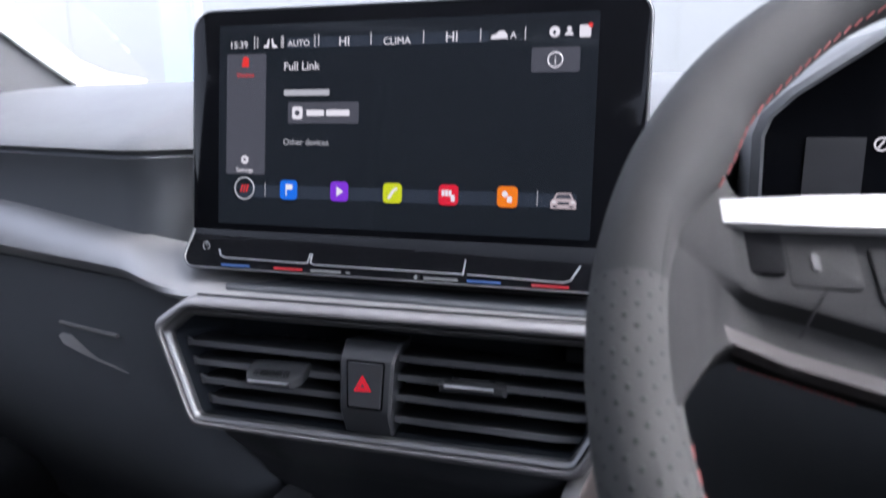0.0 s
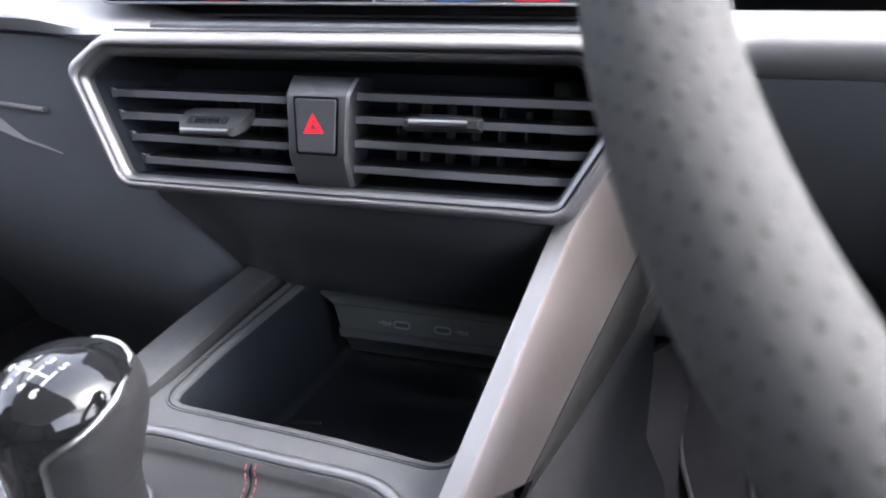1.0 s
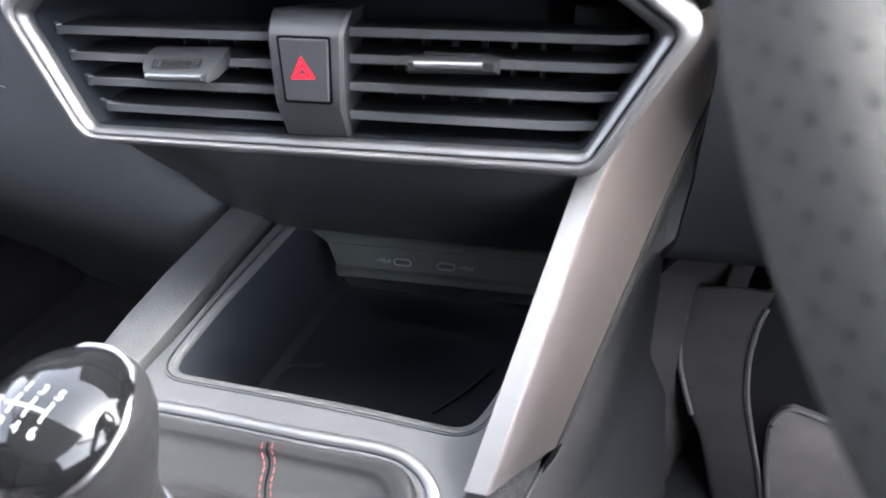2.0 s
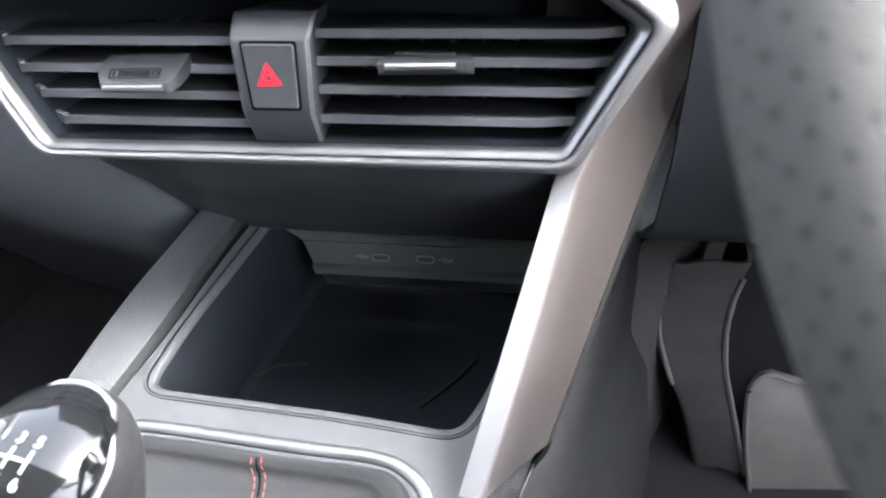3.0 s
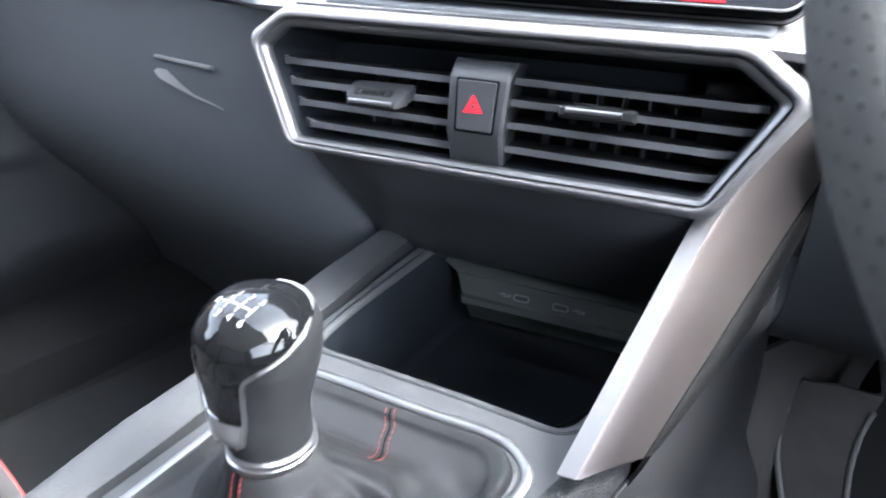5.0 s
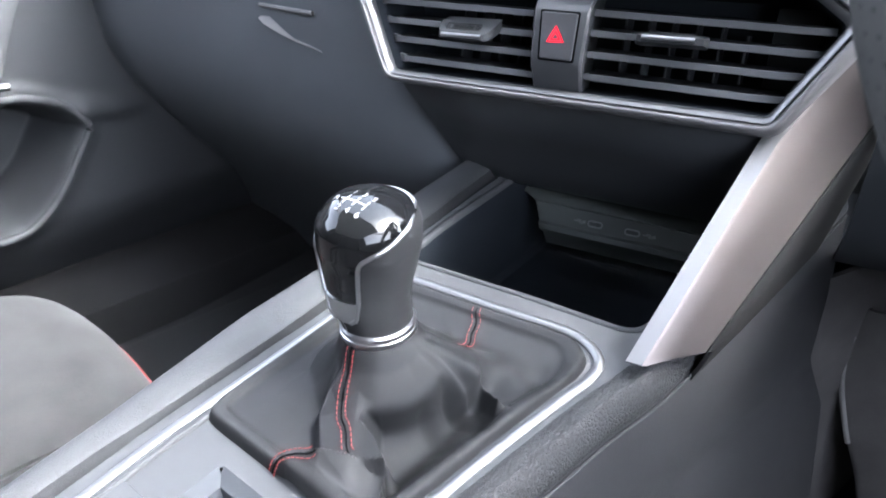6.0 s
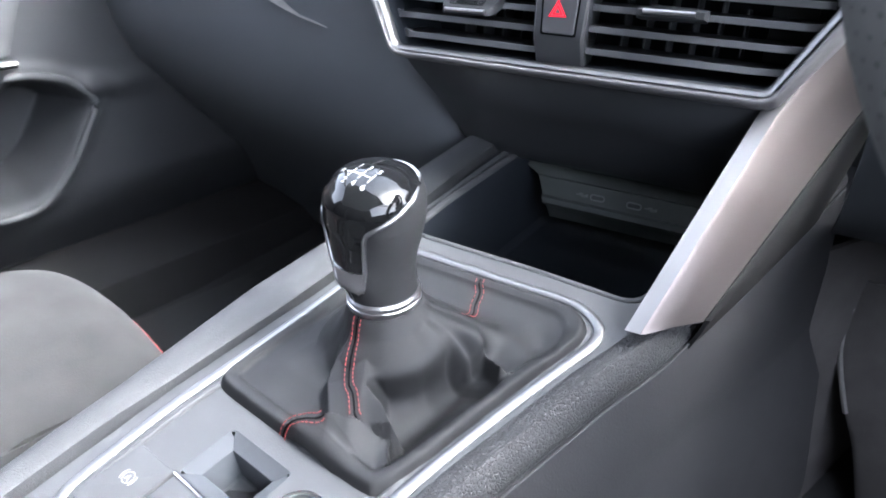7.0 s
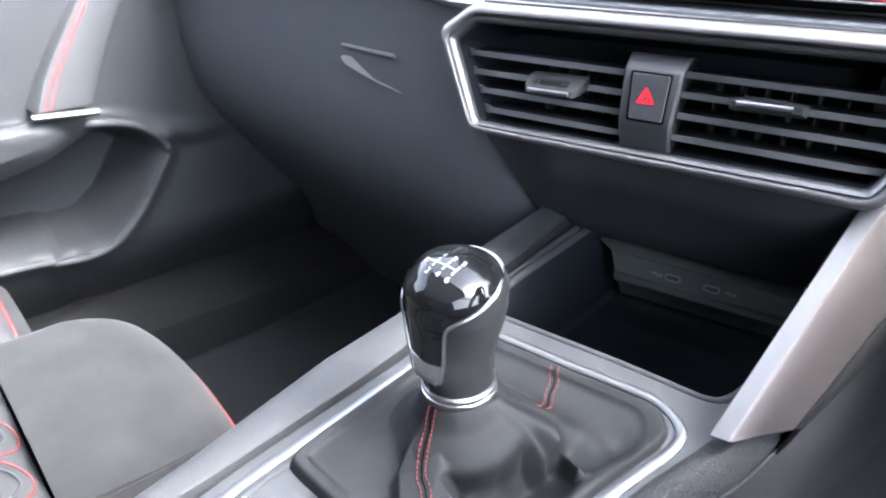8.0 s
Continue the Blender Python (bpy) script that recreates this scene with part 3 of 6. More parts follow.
lit("text_bar", rrect(0.011, 0.0034, 0.0006, -0.0508, up(0.697)), INK)
lit("text_bar", rrect(0.0145, 0.0034, 0.0006, -0.0366, up(0.697)), INK)
for x in (-0.0908, -0.0720, -0.0494, -0.0173, 0.0135, 0.0455, 0.0695):
    lit("divider", rrect(0.0004, 0.0068, 0.0001, x, up(0.7375)), INK)
for x in (-0.0826, 0.0794):
    lit("divider", rrect(0.0004, 0.008, 0.0001, x, up(0.6525)), GREYINK)
for x in (-0.0888, -0.0730, -0.0518):
    for k in range(4):
        lit("dot", rrect(0.0009, 0.0009, 0.0003, x, up(0.7348 + 0.0017 * k)), INK)


def disc(r, cx, z, k=20):
    return [(cx + r * math.cos(2 * math.pi * i / k), up(z) + r * math.sin(2 * math.pi * i / k)) for i in range(k)]


def lit_ring(name, r, w, cx, z, mat):
    path = [(x, y, NLIT) for x, y in disc(r, cx, z, 28)]
    return part(name, tube(path, w, up=(0, 0, 1), closed=True, k=4), mat, screen)


lit_ring("info_ring", 0.0038, 0.00035, 0.0857, 0.7237, INK)
lit_ring("home_ring", 0.0064, 0.0004, -0.0965, 0.653, GREYINK)
for k in (-1, 0, 1):
    x = -0.0965 + 0.0019 * k
    lit("slash", [(x - 0.0011, up(0.6508)), (x - 0.0003, up(0.6508)), (x + 0.0011, up(0.6552)), (x + 0.0003, up(0.6552))], REDINK)
# seat heating, car, globe, user and note glyphs in the header
for s in (-1, 1):
    lit("glyph", [(-0.0803 + s * 0.0006, up(0.7392)), (-0.0803 + s * 0.0016, up(0.7392)), (-0.0803 + s * 0.0022, up(0.7362)), (-0.0803 + s * 0.0044, up(0.7352)), (-0.0803 + s * 0.0044, up(0.7342)), (-0.0803 + s * 0.0012, up(0.7342))][::s], INK)
car_poly = [(0.0510, 0.7350), (0.0515, 0.7370), (0.0540, 0.7376), (0.0555, 0.7392), (0.0582, 0.7392), (0.0598, 0.7374), (0.0602, 0.7352)]
lit("glyph", [(x, up(z)) for x, z in car_poly][::-1], INK)
lit("glyph", disc(0.0028, 0.0848, 0.7378), INK)
lit("glyph", [(x, up(z)) for x, z in ((0.0838, 0.7372), (0.0848, 0.7360), (0.0856, 0.7376), (0.0846, 0.7388))], HEAD, NLIT + 0.0001)
lit("glyph", disc(0.0013, 0.0923, 0.7390), INK)
lit("glyph", [(x, up(z)) for x, z in ((0.0900, 0.7358), (0.0945, 0.7358), (0.0938, 0.7375), (0.0908, 0.7375))], INK)
lit("glyph", rrect(0.0058, 0.0062, 0.0008, 0.1004, up(0.7377)), INK)
lit("badge", disc(0.0012, 0.1030, 0.7405), REDINK, NLIT + 0.0002)
lit("glyph", [(x, up(z)) for x, z in ((-0.0992, 0.7236), (-0.0945, 0.7236), (-0.0945, 0.7285), (-0.0962, 0.7296), (-0.0982, 0.7290))], REDINK)
gear_poly = []
for i in range(32):
    r = 0.0028 if (i // 2) % 2 else 0.0022
    gear_poly.append((-0.0965 + r * math.cos(2 * math.pi * i / 32), up(0.6698) + r * math.sin(2 * math.pi * i / 32)))
lit("gear_glyph", gear_poly, INK)
lit("glyph", disc(0.0009, -0.0965, 0.6698), PANEL, NLIT + 0.0001)
lit("logo_tile", rrect(0.0066, 0.0072, 0.0014, -0.0622, up(0.697)), INK)
lit("logo_tile", disc(0.0016, -0.0622, 0.697), PANEL, NLIT + 0.0001)
TILES = [(-0.0671, (0.01, 0.16, 0.75), "flag"), (-0.0347, (0.22, 0.03, 0.62), "play"), (-0.0022, (0.62, 0.66, 0.0), "phone"),
         (0.0305, (0.75, 0.01, 0.03), "keys"), (0.0633, (0.9, 0.2, 0.0), "pump")]
for x, col, sort in TILES:
    tile = lit("app_tile", rrect(0.0112, 0.0112, 0.0024, x, up(0.6528)), glowing(sort + " tile", col, 0.95))
    y, n = up(0.6528), NLIT + 0.0002
    if sort == "flag":
        shapes = [[(x - 0.0018, y - 0.0034), (x - 0.0012, y - 0.0034), (x - 0.0012, y + 0.0034), (x - 0.0018, y + 0.0034)], [(x - 0.0012, y + 0.0), (x + 0.0026, y + 0.0004), (x + 0.0026, y + 0.0032), (x - 0.0012, y + 0.0034)]]
    elif sort == "play":
        shapes = [[(x - 0.0016, y - 0.0028), (x + 0.0026, y), (x - 0.0016, y + 0.0028)]]
    elif sort == "phone":
        shapes = [[(x - 0.0032, y - 0.003), (x - 0.0014, y - 0.0032), (x + 0.0012, y + 0.001), (x + 0.0032, y + 0.0022), (x + 0.0026, y + 0.0034), (x + 0.0004, y + 0.0022), (x - 0.002, y - 0.001)]]
    elif sort == "keys":
        shapes = [rrect(0.0016, 0.0032, 0.0002, x - 0.003 + 0.002 * k, y + 0.001) for k in range(3)] + [rrect(0.0022, 0.0036, 0.0004, x + 0.0026, y - 0.0018)]
    else:
        shapes = [[(x - 0.0014 + 0.0016 * math.cos(a * 0.4), y + 0.0014 + 0.0016 * math.sin(a * 0.4)) for a in range(16)], rrect(0.0026, 0.0032, 0.0004, x + 0.0012, y - 0.0014)]
    for sh in shapes:
        part("app_glyph", prism(sh, n - 0.0001, n), INK, tile, smooth=False)
# little car seen from the front
cx, cz = 0.0931, 0.6505
SILV = glowing("pale car picture", (0.55, 0.45, 0.44), 0.9)
lit("car_picture", [(cx + x, up(cz + z)) for x, z in ((-0.0066, -0.003), (0.0066, -0.003), (0.0068, 0.0005), (0.0052, 0.0022), (0.0036, 0.0052), (-0.0036, 0.0052), (-0.0052, 0.0022), (-0.0068, 0.0005))], SILV)
lit("car_window", [(cx + x, up(cz + z)) for x, z in ((-0.0042, 0.0022), (0.0042, 0.0022), (0.003, 0.0045), (-0.003, 0.0045))], PANEL, NLIT + 0.0001)
lit("car_grille", rrect(0.006, 0.0014, 0.0004, cx, up(cz - 0.0002)), HEAD, NLIT + 0.0001)
for s in (-1, 1):
    lit("car_lamp", rrect(0.0022, 0.0009, 0.0003, cx + s * 0.0049, up(cz + 0.0004)), INK, NLIT + 0.0001)
    lit("car_skirt", rrect(0.0026, 0.0008, 0.0003, cx + s * 0.0042, up(cz - 0.0019)), HEAD, NLIT + 0.0001)

# the touch slider along the foot of the screen, its face tipped towards the seats
def slide(x, s, n=0.0):
    """A point of the slider's face: s from 0 at its top to 1 at its foot."""
    x = 0.135 + (x - 0.135) * (1 - 0.035 * s)
    return Vector((x, -0.0252 - 0.022 * s - 0.53 * n, 0.0002 + 0.0145 * s + n))


def slider_foot(foot):
    """The rounded lower corner: half widths and places down the face."""
    return [(0.925 + 0.075 * math.cos(radians(a)), foot - 0.38 + 0.38 * math.sin(radians(a))) for a in range(0, 91, 10)]


slider_rings = []
for inset_x, top_s, bot_s, dn in ((0.131, 0.0, 1.0, -0.012), (0.132, -0.02, 1.03, -0.003), (0.1305, 0.02, 0.99, 0.0)):
    ring = []
    for sx, s in [(-1, top_s), (1, top_s), (1, 0.4)] + slider_foot(bot_s) + [(-x, s) for x, s in slider_foot(bot_s)[::-1]] + [(-1, 0.4)]:
        ring.append(slide(0, s, dn) * 1.0 + Vector((inset_x * sx - slide(0, s).x, 0, 0)))
    slider_rings.append(ring)
slider = part("slider_bar", loft(slider_rings), GLOSS, screen, "gloss black touch slider")
rim_u = [(-1, 0.02), (-1, 0.4)] + [(-x, s) for x, s in slider_foot(1.0)] + slider_foot(1.0)[::-1] + [(1, 0.4), (1, 0.02)]
part("rim_line", tube([slide(0, s, 0.0002) + Vector((0.1306 * x - slide(0, s).x, 0, 0)) for x, s in rim_u], 0.0007, up=(0, 0.5, 1), k=6), BRIGHT, slider, "thin silver rim")
WHITELINE = material("pale slider groove", (0.42, 0.435, 0.44), 0.35, metal=0.6, vary=0.02)
BLUELINE = glowing("blue slider line", (0.07, 0.16, 0.45), 0.7)
REDLINE = glowing("red slider line", (0.6, 0.03, 0.04), 0.8)
GREYLINE = glowing("grey slider line", (0.3, 0.31, 0.32), 0.7)


def slider_line(name, pts, mat, r=0.00042):
    part(name, tube([slide(x, s, 0.0004) for x, s in pts], r, up=(0, 0.5, 1), k=6), mat, slider)


groove = [(-0.1125, 0.52), (-0.1118, 0.66), (-0.1085, 0.72), (-0.056, 0.74), (-0.053, 0.72)]
slider_line("groove", groove, WHITELINE)
slider_line("groove", [(-0.0535, 0.74), (-0.0518, 0.5)], WHITELINE, 0.00035)
slider_line("groove", [(-0.0505, 0.5), (-0.0515, 0.72), (-0.049, 0.76), (0.0395, 0.76), (0.0405, 0.74)], WHITELINE)
slider_line("groove", [(0.0405, 0.78), (0.0418, 0.42)], WHITELINE, 0.00035)
slider_line("groove", [(0.043, 0.76), (0.095, 0.8), (0.099, 0.74), (0.1035, 0.42)], WHITELINE)
for x0, x1, mat in ((-0.1107, -0.0915, BLUELINE), (-0.0751, -0.0565, REDLINE), (-0.051, -0.0319, GREYLINE), (0.0183, 0.0379, GREYLINE), (0.043, 0.0619, BLUELINE), (0.0785, 0.0983, REDLINE)):
    slider_line("mark_line", [(x0, 0.9), (x1, 0.9)], mat, 0.0007)
slider_line("mark_line", [(-0.0288, 0.9), (-0.0262, 0.9)], GREYLINE, 0.0005)
slider_line("mark_line", [(0.0122, 0.9), (0.0150, 0.9)], GREYLINE, 0.0005)
slider_line("mark_line", [(0.0136, 0.84), (0.0136, 0.96)], GREYLINE, 0.0005)
ringp = [slide(-0.1219 + 0.0022 * math.cos(a), 0.45 + 0.1 * math.sin(a), 0.0004) for a in [radians(110 + 320 * i / 20) for i in range(21)]]
part("power_mark", tube(ringp, 0.0003, up=(0, 0.5, 1), k=5), GREYLINE, slider)
slider_line("power_mark", [(-0.1215, 0.32), (-0.1219, 0.45)], GREYLINE, 0.0003)

# ---- the centre console ----
X_OUT = [(-0.6, -0.19), (-0.42, -0.168), (-0.2408, -0.1393), (-0.2142, -0.1335), (-0.1813, -0.1285), (-0.1275, -0.12), (-0.078, -0.1068), (-0.055, -0.105), (-0.024, -0.102), (0.01, -0.0965), (0.035, -0.0905), (0.12, -0.072)]
X_IN = [(-0.6, -0.18), (-0.42, -0.155), (-0.2512, -0.1244), (-0.2251, -0.1188), (-0.1982, -0.1106), (-0.1676, -0.1027), (-0.1344, -0.0935), (-0.1002, -0.0862), (-0.054, -0.0818), (-0.024, -0.0755), (0.002, -0.0711), (0.025, -0.0676), (0.12, -0.05)]
X_DECK = [(-0.6, -0.174), (-0.42, -0.15), (-0.2564, -0.12), (-0.2303, -0.1148), (-0.2015, -0.109), (-0.1712, -0.1009), (-0.1377, -0.0919), (-0.1053, -0.0826), (-0.0515, -0.0785), (-0.0335, -0.0731), (-0.019, -0.0697), (0.005, -0.065), (0.025, -0.0612), (0.12, -0.039)]
X_RIGHT = [(-0.6, -0.03), (-0.42, -0.012), (-0.34, -0.004), (-0.27, 0.007), (-0.22, 0.0195), (-0.1776, 0.0342), (-0.1633, 0.0400), (-0.1482, 0.0460), (-0.132, 0.0524), (-0.1153, 0.0590), (-0.0994, 0.0664), (-0.083, 0.0746), (-0.05, 0.0855), (-0.02, 0.096), (0.03, 0.112), (0.12, 0.14)]
X_FLANK = [(-0.6, -0.02), (-0.42, -0.003), (-0.34, 0.004), (-0.27, 0.015), (-0.22, 0.0265), (-0.1914, 0.0354), (-0.1707, 0.0425), (-0.1397, 0.0545), (-0.1042, 0.0701), (-0.0819, 0.0762), (-0.05, 0.086), (-0.02, 0.096), (0.03, 0.112), (0.12, 0.14)]
YS = [-0.6, -0.5, -0.42, -0.36, -0.31] + [-0.27 + 0.012 * i for i in range(33)]
console = thing("centre_console", Matrix.Translation((-0.02, -0.15, 0.1)), "dark grey plastic centre console between the front seats", "centre console")

BEZEL = [(-0.066, -0.0655), (-0.052, -0.0643), (0.0067, -0.0674), (0.0394, -0.0687), (0.0533, -0.0732), (0.0622, -0.082), (0.0625, -0.0935), (0.0557, -0.1099), (0.0422, -0.1427),
         (0.0306, -0.1733), (0.0228, -0.1969), (0.014, -0.23), (0.004, -0.272), (-0.004, -0.291), (-0.02, -0.297), (-0.085, -0.287), (-0.1005, -0.277), (-0.1078, -0.262), (-0.1078, -0.2508),
         (-0.1052, -0.234), (-0.0998, -0.2045), (-0.0924, -0.1761), (-0.084, -0.1434), (-0.0762, -0.1099), (-0.0712, -0.0835), (-0.0705, -0.072)][::-1]
bezel_path = [Vector(on_deck(p.x, p.y)) for p in spline([(x, y, 0) for x, y in BEZEL], 5, closed=True)]
BIN = round_poly([on_deck(x, y) for x, y in [(-0.0375, 0.1), (-0.0488, 0.054), (-0.0655, -0.012), (-0.071, -0.0495), (0.017, -0.0535), (0.0735, -0.0585), (0.0845, -0.035), (0.098, 0.015), (0.125, 0.1)]], 0.014, 6)
outer_loop = [on_deck(interp(X_DECK, y), y) for y in YS] + [on_deck(interp(X_RIGHT, y), y) for y in YS[::-1]]
to_world = DECK


def deck_part(name, bm, mat, label="", parent=None):
    return part(name, moved(bm, to_world), mat, parent or console, label, world=True)


top = fill([outer_loop, BIN, inset(bezel_path, -0.0005)])
deck_part("top_panel", top, CONSOLE, "grey top panel")
# bezel
flat = [(-0.0028, -0.001), (-0.0026, 0.0007), (-0.0017, 0.0016), (0.0, 0.0019), (0.0017, 0.0016), (0.0026, 0.0007), (0.0028, -0.001)]
deck_part("bezel", tube([(p.x, p.y, 0.0) for p in bezel_path], 0.002, closed=True, profile=flat), BRIGHT, "bright satin trim round the gear lever")
inner = inset(bezel_path, 0.0062)
deck_part("bezel_gap", tube([(p.x, p.y, -0.001) for p in inset(bezel_path, 0.0034)], 0.0011, closed=True, k=6), BLACK)
deck_part("inner_frame", tube([(p.x, p.y, -0.0014) for p in inset(bezel_path, 0.0055)], 0.002, closed=True, k=8), CONSOLE)
# left shoulder: groove, rail and flank
rings, groove = [], []
for y in YS:
    xd, xi, xo = interp(X_DECK, y), interp(X_IN, y), interp(X_OUT, y)
    z = 0.43 + 0.158 * (y + 0.08)
    groove.append([deck(xd, y, -0.0006), deck(xd - 0.0008, y, -0.006), deck(xd - 0.0012, y, -0.011), deck(xi + 0.0008, y, -0.011), deck(xi + 0.0005, y, -0.0045)])
    rings.append([deck(xi + 0.0004, y, -0.005), deck(xi + 0.0003, y, 0.0032), deck(xi - 0.0012, y, 0.0044), deck(xi * 0.55 + xo * 0.45, y, 0.0052), deck(xo + 0.003, y, 0.0042),
                  deck(xo + 0.0005, y, 0.0025), deck(xo - 0.002, y, -0.006), deck(xo - 0.005, y, -0.03), Vector((xo - 0.008, y, 0.25)), Vector((xo - 0.014, y, 0.08))])
part("shoulder_groove", sheet(groove, 0.001), DUCT, console, "dark groove beside the rail", world=True)
part("left_shoulder", sheet(rings, 0.002), RAIL, console, "grained shoulder rail", world=True)
# right shoulder with a leather-look roll, and the flank towards the driver
rings, flank, welt = [], [], []
for y in YS:
    x, xf = interp(X_RIGHT, y), interp(X_FLANK, y)
    rings.append([deck(x, y), deck(x + 0.001, y, 0.0006), deck(x + 0.0085, y, 0.0009), deck(x + 0.0095, y, 0.0006), deck(x + 0.0125, y, -0.0022), deck(x + 0.0152, y, -0.0058), deck(x + 0.0170, y, -0.0098), deck(x + 0.0175, y, -0.0130), deck(x + 0.0168, y, -0.0155)])
    welt.append(deck(x + 0.0180, y, -0.0168))
    zc = 0.356 - 0.1 * max(0.0, y + 0.1)
    flank.append([deck(x + 0.0165, y, -0.0150), deck(x + 0.0180, y, -0.0185), Vector(((x + xf) / 2 + 0.0205, y, (0.41 + zc) / 2 + 0.079 * (y + 0.08))), Vector((xf + 0.0212, y, zc + 0.006)), Vector((xf + 0.0218, y, zc)), Vector((xf + 0.0238, y, zc - 0.006)), Vector((xf + 0.0365, y, 0.3)), Vector((xf + 0.05, y, 0.2)), Vector((xf + 0.055, y, 0.08))])
part("shoulder_welt", tube(welt, 0.0006, k=6), CONSOLE, console, world=True)
part("right_shoulder", sheet(rings, 0.002), LEATHER, console, "leather-look shoulder roll", world=True)
part("right_flank", sheet(flank, 0.002), FLANK, console, "dark side panel", world=True)
# storage bin
rings = []
for d, n in ((0.0041, -0.0022), (0.0046, -0.0045), (0.0035, -0.02), (0.0005, -0.06), (0.002, -0.072), (0.008, -0.077)):
    rings.append([(p.x, p.y, n) for p in inset(BIN, d)])
lip = [[(p.x, p.y, n) for p in inset(BIN, d)] for d, n in ((-0.0002, -0.004), (0.0, -0.0008), (0.0006, -0.0001), (0.0026, -0.0002), (0.0038, -0.0012), (0.0043, -0.0028))]
deck_part("bin_lip", loft(lip, caps=False), CONSOLE, "grey bin rim")
# Lining and mat are coloured darker for the shade under the dash.
deck_part("bin_wall", loft(rings, caps=False), SHADEBLACK, "black lining with shade in its colour")
mat_poly = inset(BIN, 0.007)
deck_part("bin_mat", prism([(p.x, p.y) for p in mat_poly], -0.082, -0.0755), SHADEBLACK, "dark rubber mat")
for rib in (((-0.0600, 0.0820), (-0.0545, 0.0925), (-0.0470, 0.0981), (-0.0300, 0.1010)), ((0.0390, 0.0787), (0.0505, 0.0910), (0.0587, 0.1009), (0.0660, 0.1120))):
    deck_part("mat_rib", tube(spline([(x, y, -0.0751) for x, y in rib], 5), 0.0012, k=6), RUBBER)
seamr = [(p.x, p.y, 0.0001) for p in inset(BIN, -0.0008)]
deck_part("bin_seam", tube(seamr, 0.0005, closed=True, k=5), BLACK)

# back of the bin with its two sockets
def back(x, z, n=0.0):
    return Vector((x, 0.066 + 0.3 * (z - 0.424), z)) + Vector((0, -0.958, 0.287)) * n


usb = thing("socket_panel", Matrix.Translation((0.025, 0.066, 0.424)), "dark plastic panel with two charging sockets behind the bin", "socket panel")
GREEN = material("dull grey green plastic", (0.05, 0.056, 0.053), 0.4, bump=0.2, grain=1500)
panel_rows = [(0.4425, -0.0515, 0.0), (0.4345, -0.034, 0.003), (0.4335, -0.0325, 0.0036), (0.4325, -0.032, 0.0026), (0.43, -0.0305, 0.003), (0.4208, -0.0265, 0.0036), (0.4200, -0.026, 0.0062), (0.4192, -0.0257, 0.0070), (0.4160, -0.0247, 0.0070), (0.4152, -0.0243, 0.0062), (0.4130, -0.0237, 0.0), (0.405, -0.022, -0.006)]
part("panel", sheet([[back(x0, z, n), back(0.03, z, n), back(0.118, z, n)] for z, x0, n in panel_rows], 0.002), GREEN, usb, world=True)
back_m = axes(back(0, 0.4256, 0.0034), (1, 0, 0), (0, 0.287, 0.958), (0, -0.958, 0.287))
for x in (0.0125, 0.0375):
    sock = part("socket", moved(tube([(p[0], p[1], 0.0004) for p in rrect(0.0095, 0.0036, 0.0017, x, 0.0)], 0.0005, closed=True, k=6), back_m), GREYMARK, usb, "metal-rimmed socket", world=True)
    part("socket_hole", moved(prism(rrect(0.009, 0.0031, 0.0015, x, 0.0), 0.0, 0.0003), back_m), BLACK, sock, world=True)
for x in (0.0015, 0.0485):
    part("socket_symbol", moved(join(box(x - 0.004, x + 0.004, -0.0003, 0.0003, 0.0001, 0.0003), box(x - 0.002, x + 0.001, 0.0006, 0.0012, 0.0001, 0.0003), box(x - 0.0005, x + 0.0025, -0.0013, -0.0007, 0.0001, 0.0003), box(x + 0.0026, x + 0.0042, -0.0009, 0.0009, 0.0001, 0.0003)), back_m), GREYMARK, usb, world=True)
# soffit under the vents
rows_s = []
for y, z in ((0.0075, 0.5235), (0.012, 0.512), (0.028, 0.492), (0.032, 0.488), (0.045, 0.468), (0.0555, 0.453), (0.0585, 0.4505), (0.063, 0.4515), (0.09, 0.475)):
    k = (0.5235 - z) / 0.08
    rows_s.append([(-0.14 + 0.01 * k, y + 0.05, z), (-0.106 + 0.022 * k, y + 0.012, z), (-0.05, y, z), (0.03, y, z), (0.1, y, z), (0.113, y + 0.01, z)])
part("soffit", sheet(rows_s, 0.003), BLACK, dashboard, "dark underside below the vents", world=True)
cheek = [[(-0.088, 0.08, 0.42), (-0.2, 0.16, 0.4)], [(-0.09, 0.09, 0.3), (-0.25, 0.3, 0.32)], [(-0.09, 0.09, 0.1), (-0.25, 0.32, 0.1)]]
part("left_cheek", sheet(cheek, 0.003), DUCT, dashboard, world=True)

# silver brace on the driver's side
brace = thing("console_brace", Matrix.Translation((0.09, -0.08, 0.43)), "brushed silver diagonal brace from vent to console", "trim brace")
A0, A1 = Vector((0.075, -0.0845, 0.4365)), Vector((0.104, 0.001, 0.5185))
B0, B1 = Vector((0.0862, -0.088, 0.4392)), Vector((0.1165, -0.003, 0.5225))
C0, C1 = Vector((0.1065, -0.0575, 0.4350)), Vector((0.1465, 0.038, 0.5100))
A2, B2, C2 = Vector((0.112, 0.02, 0.537)), Vector((0.131, 0.018, 0.55)), Vector((0.163, 0.075, 0.5400))
A3, B3, C3 = Vector((0.124, 0.026, 0.56)), Vector((0.146, 0.03, 0.58)), Vector((0.17, 0.052, 0.582))
B0, B1, B2, B3 = A0.lerp(B0, 0.7), A1.lerp(B1, 0.7), A2.lerp(B2, 0.75), A3.lerp(B3, 0.85)


def brace_rows(p0, p1, p2, p3):
    return [p0.lerp(p1, t) for t in (0.0, 0.03, 0.25, 0.5, 0.75, 1.0)] + [p2, p3]


